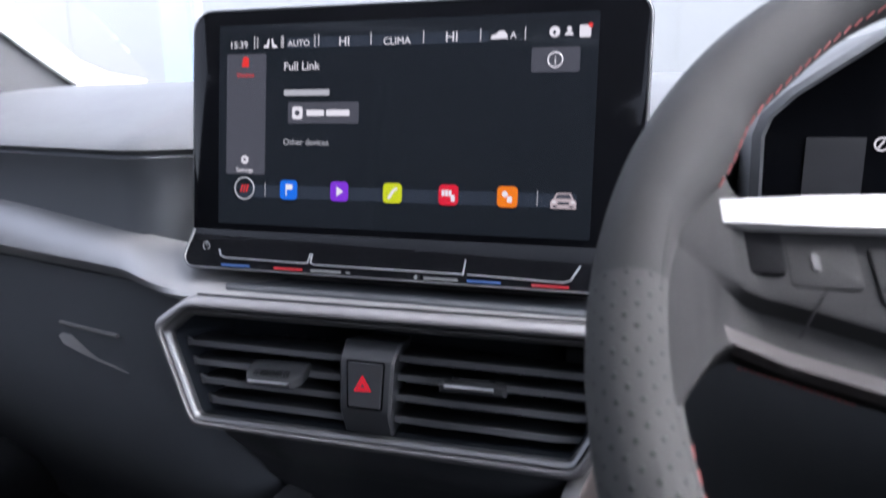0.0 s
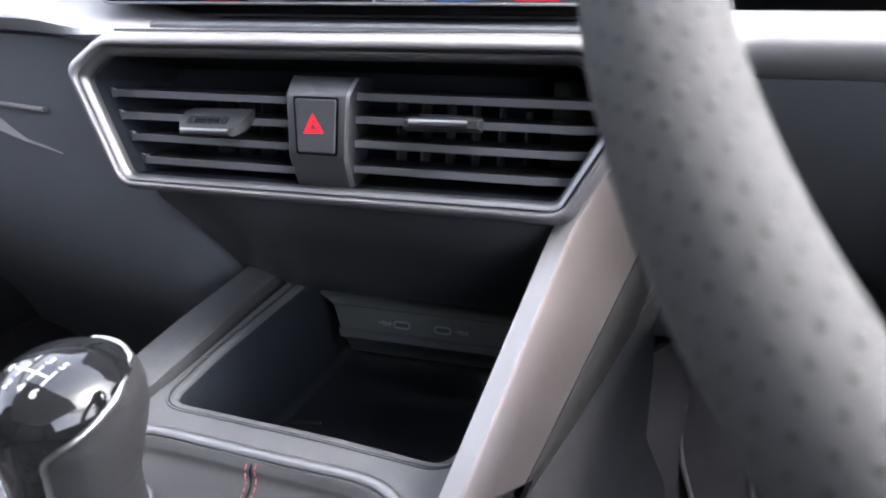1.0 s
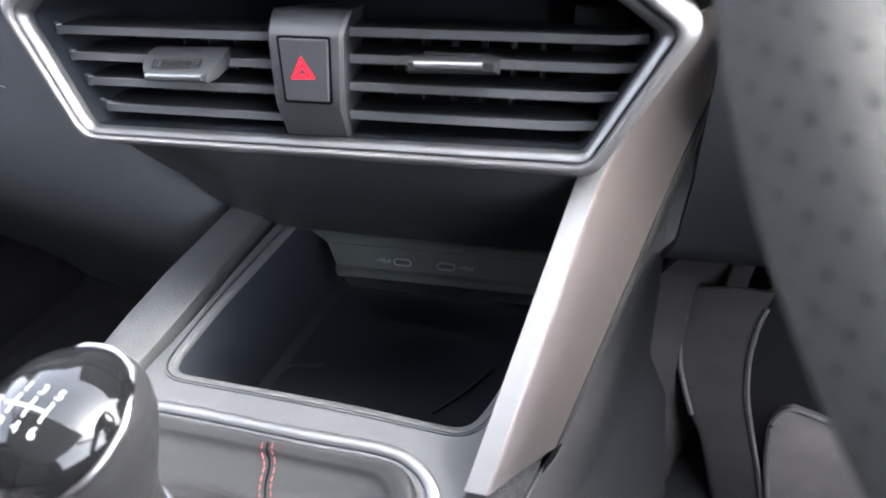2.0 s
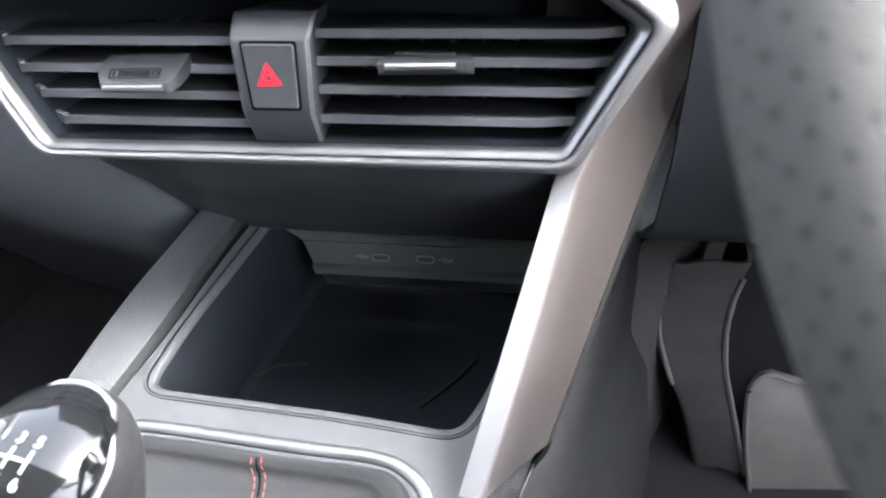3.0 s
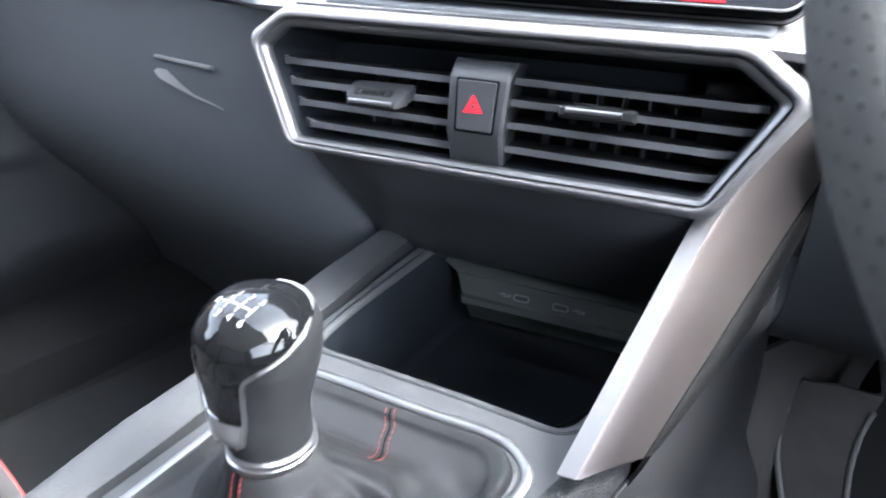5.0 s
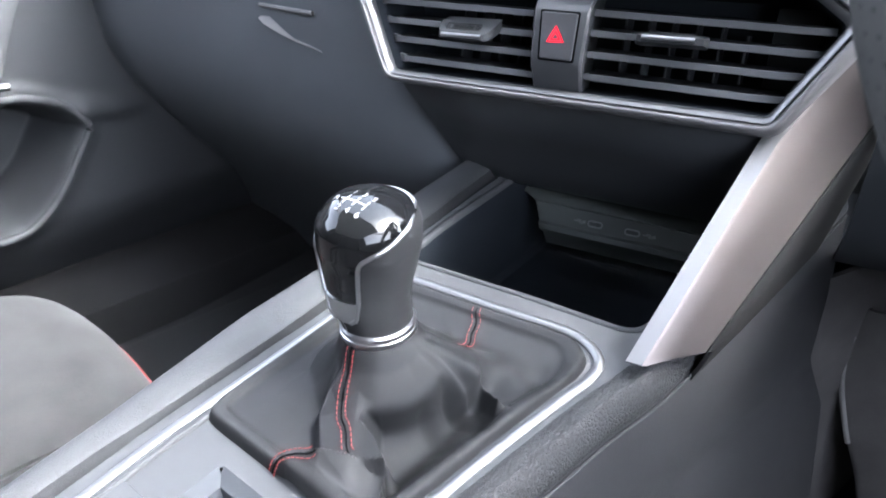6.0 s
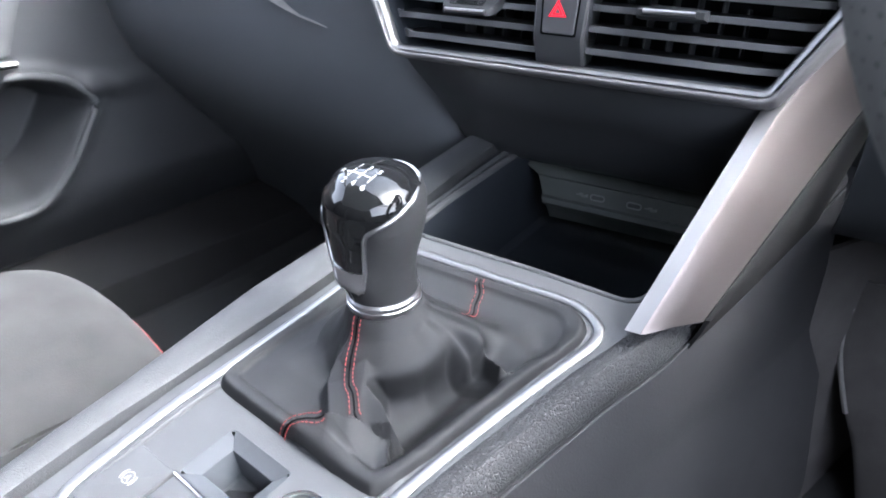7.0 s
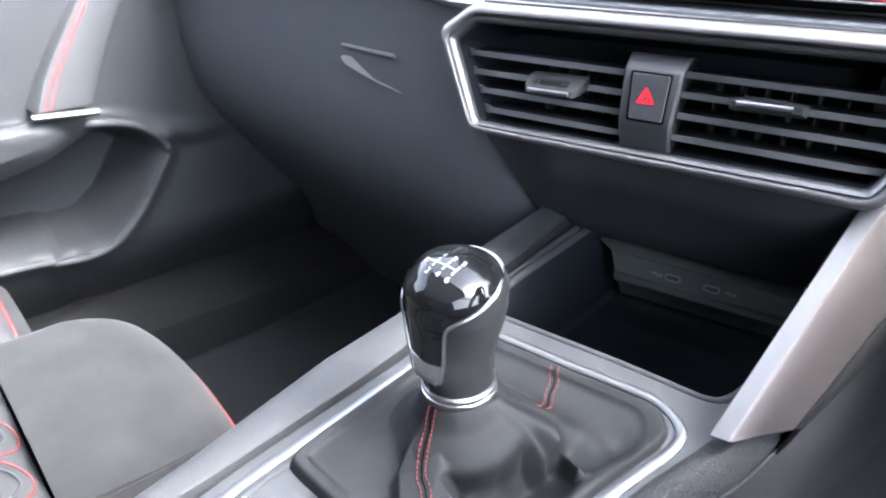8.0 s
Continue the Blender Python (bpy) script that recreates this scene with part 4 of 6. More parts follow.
rings = []
for a, b in zip(brace_rows(A0, A1, A2, A3), brace_rows(B0, B1, B2, B3)):
    rings.append([a + Vector((0.002, 0.012, -0.004)), a, a.lerp(b, 0.06) + Vector((-0.0004, -0.0008, 0.0004)), a.lerp(b, 0.93), b])
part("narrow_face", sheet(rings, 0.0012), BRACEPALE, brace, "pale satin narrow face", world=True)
rings = []
for b, c in zip(brace_rows(B0, B1, B2, B3), brace_rows(C0, C1, C2, C3)):
    rings.append([b, b.lerp(c, 0.04) + Vector((0.0008, -0.0005, 0)), b.lerp(c, 0.5), b.lerp(c, 0.97), c + Vector((-0.003, 0.008, -0.004))])
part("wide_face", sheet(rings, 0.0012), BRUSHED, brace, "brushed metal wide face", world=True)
rings = [[c, c + Vector((0.002, 0.003, -0.001)), deck(interp(X_RIGHT, c.y) + 0.0185, c.y, -0.016).lerp(c, 0.5) + Vector((0.002, 0, 0)), deck(interp(X_RIGHT, c.y) + 0.0185, c.y, -0.02)] for c in brace_rows(C0, C1, C2, C3)[:-1]]
part("back_cover", sheet(rings, 0.002), SPOKESKIN, brace, "dark leather-look cover behind", world=True)

# ---- gear lever ----
GX, GY, GZ = -0.0275, -0.1325, 0.4535
lever = thing("gear_lever", Matrix.Translation((GX, GY, GZ)), "manual gear lever with gloss black cap and leather grip", "gear lever")
HALF = [(0.0, 0.0158), (0.1, 0.0156), (0.2, 0.0162), (0.34, 0.018), (0.48, 0.0208), (0.62, 0.0236), (0.74, 0.0243)]
SWELL = [(0.0, 0.0), (0.08, 0.0012), (0.2, 0.0042), (0.35, 0.0034), (0.5, 0.0008), (0.6, -0.001), (0.74, -0.0027), (0.9, -0.0028), (1.0, 0.0)]
WAIST = [(0.0, 0.0), (0.1, 0.0), (0.26, 0.0013), (0.42, 0.0004), (0.5, 0.0), (1.0, 0.0)]
HT = 0.0615


def knob(th, h, grow=0.0):
    """A point of the knob: th in degrees from the rear, h from collar to crown."""
    a = interp(HALF, h)
    if h > 0.74:
        q = (h - 0.74) / 0.26
        a = 0.0243 * math.sqrt(max(0.0, 1 - q ** 2.2))
    a += interp(SWELL, h) * max(0.0, math.cos(radians(th + 50))) ** 1.5 * min(1.0, a / 0.012)
    a -= interp(WAIST, h) * max(0.0, math.cos(radians(th - 126))) ** 1.5
    a += grow
    lean = smoothstep(0.1, 0.75, h)
    rear = 1.08 - 0.1 * math.cos(radians(th)) * smoothstep(0.1, 0.4, h) * (1 - smoothstep(0.5, 0.8, h))
    return Vector((-0.0065 * lean - 0.001 + a * math.sin(radians(th)), 0.0045 * lean - a * rear * math.cos(radians(th)), h * HT + grow * (h > 0.9)))


def cap_half(h):
    return interp([(0.0, 0.0), (0.15, 0.0), (0.165, 22), (0.3, 29), (0.5, 36), (0.6, 40), (0.66, 46), (0.7, 56), (0.74, 70), (0.8, 88), (0.84, 104), (0.87, 128), (0.885, 160), (0.895, 180), (1.0, 180)], h)


NT, NH, SKEW = 120, 66, -16
hs = [i / NH for i in range(NH + 1)]


def knob_mesh(keep, grow):
    bm = bmesh.new()
    grid = {}

    def vert(i, j):
        key = (i % NT if j < NH else 0, j)
        if key not in grid:
            grid[key] = bm.verts.new(knob(360 * key[0] / NT - 180, hs[j], grow))
        return grid[key]

    for j in range(NH):
        for i in range(NT):
            th = abs((360 * (i + 0.5) / NT - SKEW) % 360 - 180)
            if keep(th, (hs[j] + hs[j + 1]) / 2):
                vs = [vert(i, j), vert(i + 1, j), vert(i + 1, j + 1), vert(i, j + 1)]
                bm.faces.new(vs if j < NH - 1 else vs[:3])
    return bm


part("leather_grip", knob_mesh(lambda th, h: th > cap_half(h) - 3, 0.0), SOFTSKIN, lever, "smooth black leather grip")
part("gloss_cap", knob_mesh(lambda th, h: th < cap_half(h) + 2 and h > 0.31, 0.0002), CAPGLOSS, lever, "gloss black domed cap")
part("rear_insert", knob_mesh(lambda th, h: th < cap_half(h) + 2 and h <= 0.32, 0.0004), TABCHROME, lever, "satin silver insert")
right_edge = [Vector(p) for p in spline([knob(cap_half(h) + SKEW, h, 0.0003) for h in [0.16 + 0.72 * i / 19 for i in range(20)]], 5)]
left_edge = [Vector(p) for p in spline([knob(SKEW - cap_half(h), h, 0.0003) for h in [0.16 + 0.72 * i / 19 for i in range(20)]], 5)]
mid_edge = [knob(a + SKEW, 0.889, 0.0003) for a in range(154, 210, 6)]
part("chrome_line", tube(right_edge + mid_edge + left_edge[::-1], 0.001, up=(0.1, -0.4, 1), k=10), TABCHROME, lever, "chrome edging")
part("insert_edge", tube([knob(a, 0.32, 0.0003) for a in range(-32 + SKEW, 34 + SKEW, 4)], 0.0005, k=6), CHROME, lever)
collar_rings = []
for r, z in ((0.0150, -0.004), (0.0168, -0.0042), (0.0174, -0.0030), (0.0174, -0.0012), (0.0168, -0.0008), (0.0168, -0.0004), (0.0173, 0.0), (0.0173, 0.0016), (0.0165, 0.0026), (0.0150, 0.0028)):
    collar_rings.append([(r * math.cos(radians(a)) - 0.001, r * 1.06 * math.sin(radians(a)), z) for a in range(0, 360, 8)])
part("collar", loft(collar_rings), TABCHROME, lever, "satin silver collar ring")


def on_cap(me, cx, cy):
    """Lays flat marks on the crown of the knob."""
    for v in me.vertices:
        x, y = cx + v.co.x, cy + v.co.y
        q = math.hypot((x + 0.0075), (y - 0.0045) / 1.05) / 0.0243
        h = 0.74 + 0.26 * max(0.0, 1 - min(q, 0.999) ** 2) ** (1 / 2.2)
        v.co = (x, y, h * HT + 0.0005)
    return me


def bar_mesh(x0, x1, y0, y1):
    bm = bmesh.new()
    n = 6
    for i in range(n):
        for j in range(1):
            pts = [(x0 + (x1 - x0) * i / n, y0), (x0 + (x1 - x0) * (i + 1) / n, y0), (x0 + (x1 - x0) * (i + 1) / n, y1), (x0 + (x1 - x0) * i / n, y1)] if x1 - x0 > y1 - y0 else \
                  [(x0, y0 + (y1 - y0) * i / n), (x1, y0 + (y1 - y0) * i / n), (x1, y0 + (y1 - y0) * (i + 1) / n), (x0, y0 + (y1 - y0) * (i + 1) / n)]
            bm.faces.new([bm.verts.new((x, y, 0)) for x, y in pts])
    me = bpy.data.meshes.new("bar")
    bm.to_mesh(me)
    bm.free()
    return me


KX, KY = -0.0055, -0.0040
gate_turn = Matrix.Rotation(radians(-6), 4, "Z")


def gate(me, x, y):
    """Turns a mark with the gate and lays it on the cap."""
    me.transform(gate_turn @ Matrix.Translation((x, y, 0)))
    return on_cap(me, KX, KY)


for x in (-0.0053, 0.0, 0.0053):
    part("gate_line", gate(bar_mesh(-0.00028, 0.00028, -0.003, 0.003), x, 0), WHITEMARK, lever)
part("gate_line", gate(bar_mesh(-0.0085, 0.0053, -0.00028, 0.00028), 0, 0), WHITEMARK, lever)
for d, x, y in (("1", -0.0053, 0.0042), ("3", 0.0, 0.0042), ("5", 0.0053, 0.0042), ("2", -0.0053, -0.0072), ("4", 0.0, -0.0072), ("6", 0.0053, -0.0072), ("R", -0.0108, -0.0014)):
    part("digit", gate(text_mesh(d, 0.0044, 0.0, "CENTER"), x, y), WHITEMARK, lever)

# leather gaiter
BOOT = [(-0.064, -0.0715), (-0.0685, -0.085), (-0.0735, -0.11), (-0.0810, -0.1434), (-0.0888, -0.1755), (-0.0900, -0.184), (-0.0865, -0.1895), (-0.0621, -0.1945), (-0.021, -0.2015), (0.006, -0.2055),
        (0.0135, -0.2035), (0.0195, -0.193), (0.0275, -0.172), (0.039, -0.1415), (0.0525, -0.108), (0.0583, -0.094), (0.0578, -0.084), (0.0505, -0.0755), (0.038, -0.0735), (0.0067, -0.0722), (-0.052, -0.069)]
boot_loop = [Vector((p.x, p.y)) for p in spline([(x, y, 0) for x, y in BOOT], 4, closed=True)]
BC = Vector((GX - 0.001, GY))


def boot_radius(th):
    d = Vector((math.sin(th), math.cos(th)))
    best = 0.05
    n = len(boot_loop)
    for i in range(n):
        p, q = boot_loop[i] - BC, boot_loop[(i + 1) % n] - BC
        e = q - p
        den = d.x * e.y - d.y * e.x
        if abs(den) > 1e-9:
            r = (p.x * e.y - p.y * e.x) / den
            s = (p.x * d.y - p.y * d.x) / den
            if r > 0 and 0 <= s <= 1:
                best = r
    return best


NB = 360
RADII = [boot_radius(2 * math.pi * i / NB) for i in range(NB)]

# Shape of the leather by direction (degrees clockwise from straight ahead): three stages down the cone as (reach, height) and the floor's height.
CONE = [(0, (0.0205, 0.0205), (0.0275, 0.0110), (0.0340, 0.0040), 0.0005),
        (40, (0.0210, 0.0215), (0.0280, 0.0140), (0.0360, 0.0065), 0.0005),
        (66, (0.0220, 0.0235), (0.0330, 0.0185), (0.0440, 0.0125), 0.0000),
        (80, (0.0225, 0.0245), (0.0350, 0.0195), (0.0480, 0.0125), -0.0020),
        (87, (0.0225, 0.0242), (0.0335, 0.0185), (0.0440, 0.0060), -0.0060),
        (96, (0.0224, 0.0236), (0.0345, 0.0150), (0.0360, -0.0040), -0.0120),
        (115, (0.0224, 0.0228), (0.0340, 0.0125), (0.0310, -0.0070), -0.0150),
        (145, (0.0225, 0.0224), (0.0335, 0.0125), (0.0310, -0.0070), -0.0150),
        (165, (0.0225, 0.0220), (0.0325, 0.0135), (0.0400, 0.0030), -0.0030),
        (180, (0.0225, 0.0220), (0.0325, 0.0150), (0.0385, 0.0060), 0.0000),
        (192, (0.0222, 0.0218), (0.0310, 0.0145), (0.0360, 0.0065), 0.0020),
        (200, (0.0212, 0.0205), (0.0272, 0.0110), (0.0325, 0.0030), 0.0015),
        (225, (0.0205, 0.0195), (0.0265, 0.0100), (0.0340, 0.0030), 0.0015),
        (270, (0.0205, 0.0195), (0.0270, 0.0100), (0.0350, 0.0035), 0.0020),
        (320, (0.0205, 0.0200), (0.0270, 0.0105), (0.0340, 0.0035), 0.0015),
        (360, (0.0205, 0.0205), (0.0275, 0.0110), (0.0340, 0.0040), 0.0005)]
# Outline of the pleat that stands out in front of the cone, with the run of its slope beyond each side.
PLEAT = [Vector(p) for p in ((-0.0340, -0.1510), (-0.0362, -0.1620), (-0.0351, -0.1719), (-0.0215, -0.1892), (0.0034, -0.1781), (-0.0057, -0.1722), (-0.0152, -0.1690), (-0.0215, -0.1520))]
SLOPE = [0.005, 0.005, 0.004, 0.005, 0.0062, 0.0062, 0.008, 0.008]
FOLD = [(Vector((-0.0420, -0.2005)), 0.0), (Vector((-0.0350, -0.1945)), 0.5), (PLEAT[3], 1.0), (PLEAT[4], 1.0)]
PINCH = [(Vector((0.0205, -0.1235)), 0.7), (Vector((0.0262, -0.1262)), 1.0), (Vector((0.0318, -0.1300)), 1.0), (Vector((0.0345, -0.1285)), 0.3)]


def along(line, p):
    """Nearest place on a line of (point, weight): signed distance (positive on its right), weight, overshoot past its end."""
    best = (9.0, 0.0, 0.0)
    last = len(line) - 2
    for i, ((a, wa), (b, wb)) in enumerate(zip(line, line[1:])):
        e = b - a
        t = (p - a).dot(e) / e.length_squared
        over = max(0.0, t - 1.0) * e.length if i == last else 0.0
        t = max(0.0, min(1.0, t))
        v = p - a - e * t
        if v.length < abs(best[0]):
            side = e.x * v.y - e.y * v.x
            best = (v.length if side < 0 else -v.length, wa + (wb - wa) * t, over)
    return best


def pleat(x, y, base):
    """How far the pleat lifts the leather above its cone."""
    p = Vector((x, y))
    q = p - PLEAT[3]
    u = -0.404 * q.x + 0.915 * q.y
    w = 0.915 * q.x + 0.404 * q.y
    top = 0.0085 + 0.36 * max(0.0, u) - 0.35 * max(0.0, 0.012 - w) * max(0.0, min(1.0, u / 0.02)) - 0.0012 * math.exp(-((w - 0.017) / 0.006) ** 2)
    d, weight, over = along(FOLD, p)
    if over > 0:
        fold = weight * (1 - smoothstep(0.0, 0.0055, abs(d)))
    elif d >= 0:
        fold = weight * max(0.0, 1 - d / 0.019) ** 1.2
    else:
        fold = weight * (1 - smoothstep(0.0, 0.0045, -d))
    fold *= max(0.0, 0.0142 - max(0.0, base))
    if top <= base:
        return fold
    inside, near, run, total = False, 9.0, 0.0, 0.0
    for i, a in enumerate(PLEAT):
        b = PLEAT[(i + 1) % len(PLEAT)]
        if (a.y > p.y) != (b.y > p.y) and p.x < (b.x - a.x) * (p.y - a.y) / (b.y - a.y) + a.x:
            inside = not inside
        e = b - a
        t = max(0.0, min(1.0, (p - a).dot(e) / e.length_squared))
        d = (p - a - e * t).length
        near = min(near, d)
        weight = 1.0 / (d * d + 1e-8)
        run += SLOPE[i] * weight
        total += weight
    if inside:
        return max(fold, top - base)
    t = near / (run / total)
    return max(fold, (top - base) * (1 - t) ** 1.25 if t < 1 else 0.0)


def creases(x, y):
    """Folds lying on the floor of the gaiter."""
    p = Vector((x, y))
    h = 0.0
    d, w, over = along(PINCH, p)
    h += 0.0085 * w * math.exp(-(d / (0.0016 if d > 0 else 0.003)) ** 2)
    for cx, cy, r, amp in ((0.0415, -0.103, 0.009, -0.0035), (0.030, -0.1085, 0.007, 0.0022), (-0.062, -0.165, 0.018, 0.0012), (0.027, -0.1385, 0.006, -0.003)):
        h += amp * math.exp(-((x - cx) ** 2 + (y - cy) ** 2) / (r * r))
    return h


def cone_at(deg):
    for (d0, *p), (d1, *q) in zip(CONE, CONE[1:]):
        if deg <= d1:
            t = smoothstep(d0, d1, deg)
            mixed = [(u[0] + (v[0] - u[0]) * t, u[1] + (v[1] - u[1]) * t) for u, v in zip(p[:3], q[:3])]
            return mixed, p[3] + (q[3] - p[3]) * t
    return CONE[-1][1:4], CONE[-1][4]


def gaiter_point(a, s, lift=0.0):
    """a: turn in degrees from straight ahead; s: 0 at the frame, 1 at the collar."""
    i = int(a) % NB
    f = a - int(a)
    R = RADII[i] * (1 - f) + RADII[(i + 1) % NB] * f
    th = radians(a)
    (st1, st2, st3), fl = cone_at(a % 360)
    reach = max(st3[0] + 0.003, 0.62 * R)
    ctrl = [(R, -0.002), (0.965 * R, 0.0042), (0.9 * R, 0.0036), (0.83 * R, 0.28 * fl + 0.0008), (reach, fl), (st3[0], st3[1]), (st2[0], st2[1]), (st1[0], st1[1]), (0.0158, 0.0285)]
    if ctrl[4][0] > ctrl[3][0] - 0.002:
        ctrl[4] = (ctrl[3][0] - 0.002, fl)
    m = len(ctrl) - 1
    q = min(s * m, m - 1e-6)
    k = int(q)
    t = q - k
    p1, p2 = Vector(ctrl[k]), Vector(ctrl[k + 1])
    p0 = Vector(ctrl[k - 1]) if k > 0 else p1 * 2 - p2
    p3 = Vector(ctrl[k + 2]) if k + 2 <= m else p2 * 2 - p1
    r, n = 0.5 * ((2 * p1) + (p2 - p0) * t + (2 * p0 - 5 * p1 + 4 * p2 - p3) * t * t + (3 * p1 - p0 - 3 * p2 + p3) * t ** 3)
    x, y = BC.x + r * math.sin(th), BC.y + r * math.cos(th)
    n += creases(x, y) * smoothstep(0.02, 0.16, s) * (1 - smoothstep(0.5, 0.66, s))
    ripple = 0.0003 * math.sin(5 * th + 0.4)
    n += ripple * smoothstep(0.15, 0.3, s) * (1 - smoothstep(0.85, 0.98, s))
    n += pleat(x, y, n) * (1 - smoothstep(0.78, 0.92, s))
    w = smoothstep(0.86, 1.0, s)
    base = 0.43 + 0.158 * (y + 0.08) + n
    return Vector((x, y, base * (1 - w) + (GZ - 0.0035) * w + lift))


def locate(x, y):
    """Direction and stage of a plan place on the gaiter's floor."""
    d = Vector((x, y)) - BC
    a = math.degrees(math.atan2(d.x, d.y)) % 360
    lo, hi = 0.0, 0.97
    for _ in range(24):
        mid_s = (lo + hi) / 2
        p = gaiter_point(a, mid_s)
        if math.hypot(p.x - BC.x, p.y - BC.y) > d.length:
            lo = mid_s
        else:
            hi = mid_s
    return a, lo


gaiter = thing("gear_gaiter", Matrix.Translation((GX, GY, 0.42)), "creased black leather gear gaiter with red stitching", "gear gaiter")
SN, SA = 150, 540
skin = part("leather", loft([[gaiter_point(a * 360 / SA, s / SN) for a in range(SA)] for s in range(SN + 1)], caps=False), SOFTSKIN, gaiter, world=True)
skin.data.shade_smooth()


def trail(marks, count):
    """Marks (turn, stage) evenly spread along the leather through given marks."""
    fine = [(p.x, p.y / 360) for p in spline([(a, s * 360, 0) for a, s in marks], 12)]
    pts = [gaiter_point(a, s) for a, s in fine]
    dist = [0.0]
    for p, q in zip(pts, pts[1:]):
        dist.append(dist[-1] + (q - p).length)
    out = []
    for i in range(count + 1):
        d = dist[-1] * i / count
        j = min(max(k for k in range(len(dist)) if dist[k] <= d + 1e-9), len(pts) - 2)
        t = (d - dist[j]) / max(1e-9, dist[j + 1] - dist[j])
        out.append((fine[j][0] + (fine[j + 1][0] - fine[j][0]) * t, fine[j][1] + (fine[j + 1][1] - fine[j][1]) * t))
    return out


def leather_normal(a, s):
    across = gaiter_point(a + 1.5, s) - gaiter_point(a - 1.5, s)
    down = gaiter_point(a, min(1.0, s + 0.012)) - gaiter_point(a, max(0.0, s - 0.012))
    n = across.cross(down).normalized()
    return n if n.z > -0.2 else -n


def seam(marks, count):
    """A sunk seam with a row of short red threads on each side."""
    spots = trail(marks, count * 3)
    line = [gaiter_point(a, s) for a, s in spots]
    norms = [leather_normal(a, s) for a, s in spots]
    part("seam", tube([p + n * 0.0001 for p, n in zip(line, norms)], 0.00045, up=(0.1, 0.2, 1), k=5), CAPMATT, gaiter, world=True)
    for off in (-0.0021, 0.0021):
        for i in range(count):
            seg = []
            for j in (3 * i, 3 * i + 1, 3 * i + 2):
                d = (line[min(j + 1, len(line) - 1)] - line[max(j - 1, 0)]).normalized()
                side = d.cross(norms[j]).normalized()
                seg.append(line[j] + side * off + norms[j] * 0.0006)
            part("stitch", tube(seg, 0.00024, up=(0.1, 0.2, 1), k=5), REDTHREAD, gaiter, world=True)


seam([locate(-0.0056, -0.0760), locate(-0.0044, -0.0797), locate(-0.0020, -0.0875), locate(0.0002, -0.0950), locate(0.0018, -0.1020), locate(0.0034, -0.1105)], 12)
seam([locate(-0.0414, -0.2015), locate(-0.0400, -0.1975), locate(-0.0345, -0.1946), locate(-0.0225, -0.1898)], 12)
seam([locate(-0.0115, -0.1822), locate(-0.0150, -0.1790), locate(-0.0224, -0.1718), locate(-0.0274, -0.1638), locate(-0.0308, -0.1520), (187, 0.965)], 21)

# plate behind the gaiter with switches, tray and round button
front_edge = [(-0.0885, -0.1868), (-0.0621, -0.1925), (-0.021, -0.1995), (0.006, -0.2035), (0.0112, -0.2015)]
tray_poly = [on_deck(x, y) for x, y in [(-0.0718, -0.2322), (-0.0650, -0.2040), (-0.0252, -0.2108), (-0.0320, -0.2385)]]
loop = [on_deck(x, y) for x, y in front_edge[::-1]] + [(p.x, p.y) for p in inner if p.y < (-0.206 + 0.08) * 1.0124 and p.x < 0.02]
# keep the outline in order round its middle
mid = Vector((-0.045, -0.155))
loop = sorted(loop, key=lambda p: math.atan2(p[1] - mid.y, p[0] - mid.x))
tray_out = round_poly(tray_poly[::-1], 0.003)
deck_part("switch_plate", fill([loop, [(p.x, p.y) for p in tray_out]], -0.001), CONSOLE)
deck_part("tray", loft([[(p.x, p.y, -0.001) for p in tray_out], [(p.x, p.y, -0.0014) for p in inset(tray_out, 0.0006)], [(p.x, p.y, -0.0048) for p in inset(tray_out, 0.0066)], [(p.x, p.y, -0.0068) for p in inset(tray_out, 0.0072)], [(p.x, p.y, -0.0205) for p in inset(tray_out, 0.0082)], [(p.x, p.y, -0.0215) for p in inset(tray_out, 0.0095)]], caps=False), DUCT, "small dark tray")
deck_part("tray_floor", prism([(p.x, p.y) for p in inset(tray_out, 0.0084)], -0.025, -0.0212), DUCT)
brake = thing("brake_hold_switch", Matrix.Translation(deck(-0.09, -0.24)), "grey brake hold rocker switch on the console", "switch")
sw = [on_deck(x, y) for x, y in [(-0.0962, -0.2292), (-0.1040, -0.2600), (-0.0795, -0.2665), (-0.0716, -0.2332)]]
part("key", moved(prism([(p.x, p.y) for p in round_poly(sw, 0.001)], -0.004, 0.0012, 0.0006), DECK), CONSOLE, brake, world=True)
sw2 = [on_deck(x, y) for x, y in [(-0.0704, -0.2344), (-0.0783, -0.2670), (-0.0560, -0.2725), (-0.0492, -0.2384)]]
part("key", moved(prism([(p.x, p.y) for p in round_poly(sw2, 0.001)], -0.004, 0.0008, 0.0006), DECK), CONSOLE, brake, world=True)
part("chrome_edge", tube([deck(-0.0708, -0.2334, 0.0009), deck(-0.0490, -0.2374, 0.0009)], 0.0009, k=8), CHROME, brake, world=True)
hold = DECK @ Matrix.Translation((-0.0876, (-0.2440 + 0.08) * 1.0124, 0.0013)) @ pose(0, 0, 0, 0, 0, -12)
me = text_mesh("A", 0.0042, 0.00005, "CENTER")
me.transform(hold @ Matrix.Translation((0, -0.0015, 0)))
part("symbol", me, SOFTMARK, brake, world=True)
for r, a0, a1 in ((0.0028, 0, 360), (0.004, -40, 40), (0.004, 140, 220)):
    pts = [(r * math.cos(radians(a0 + (a1 - a0) * i / 16)), r * math.sin(radians(a0 + (a1 - a0) * i / 16)), 0) for i in range(17)]
    part("symbol", moved(tube(pts, 0.0002, k=4), hold), SOFTMARK, brake, world=True)
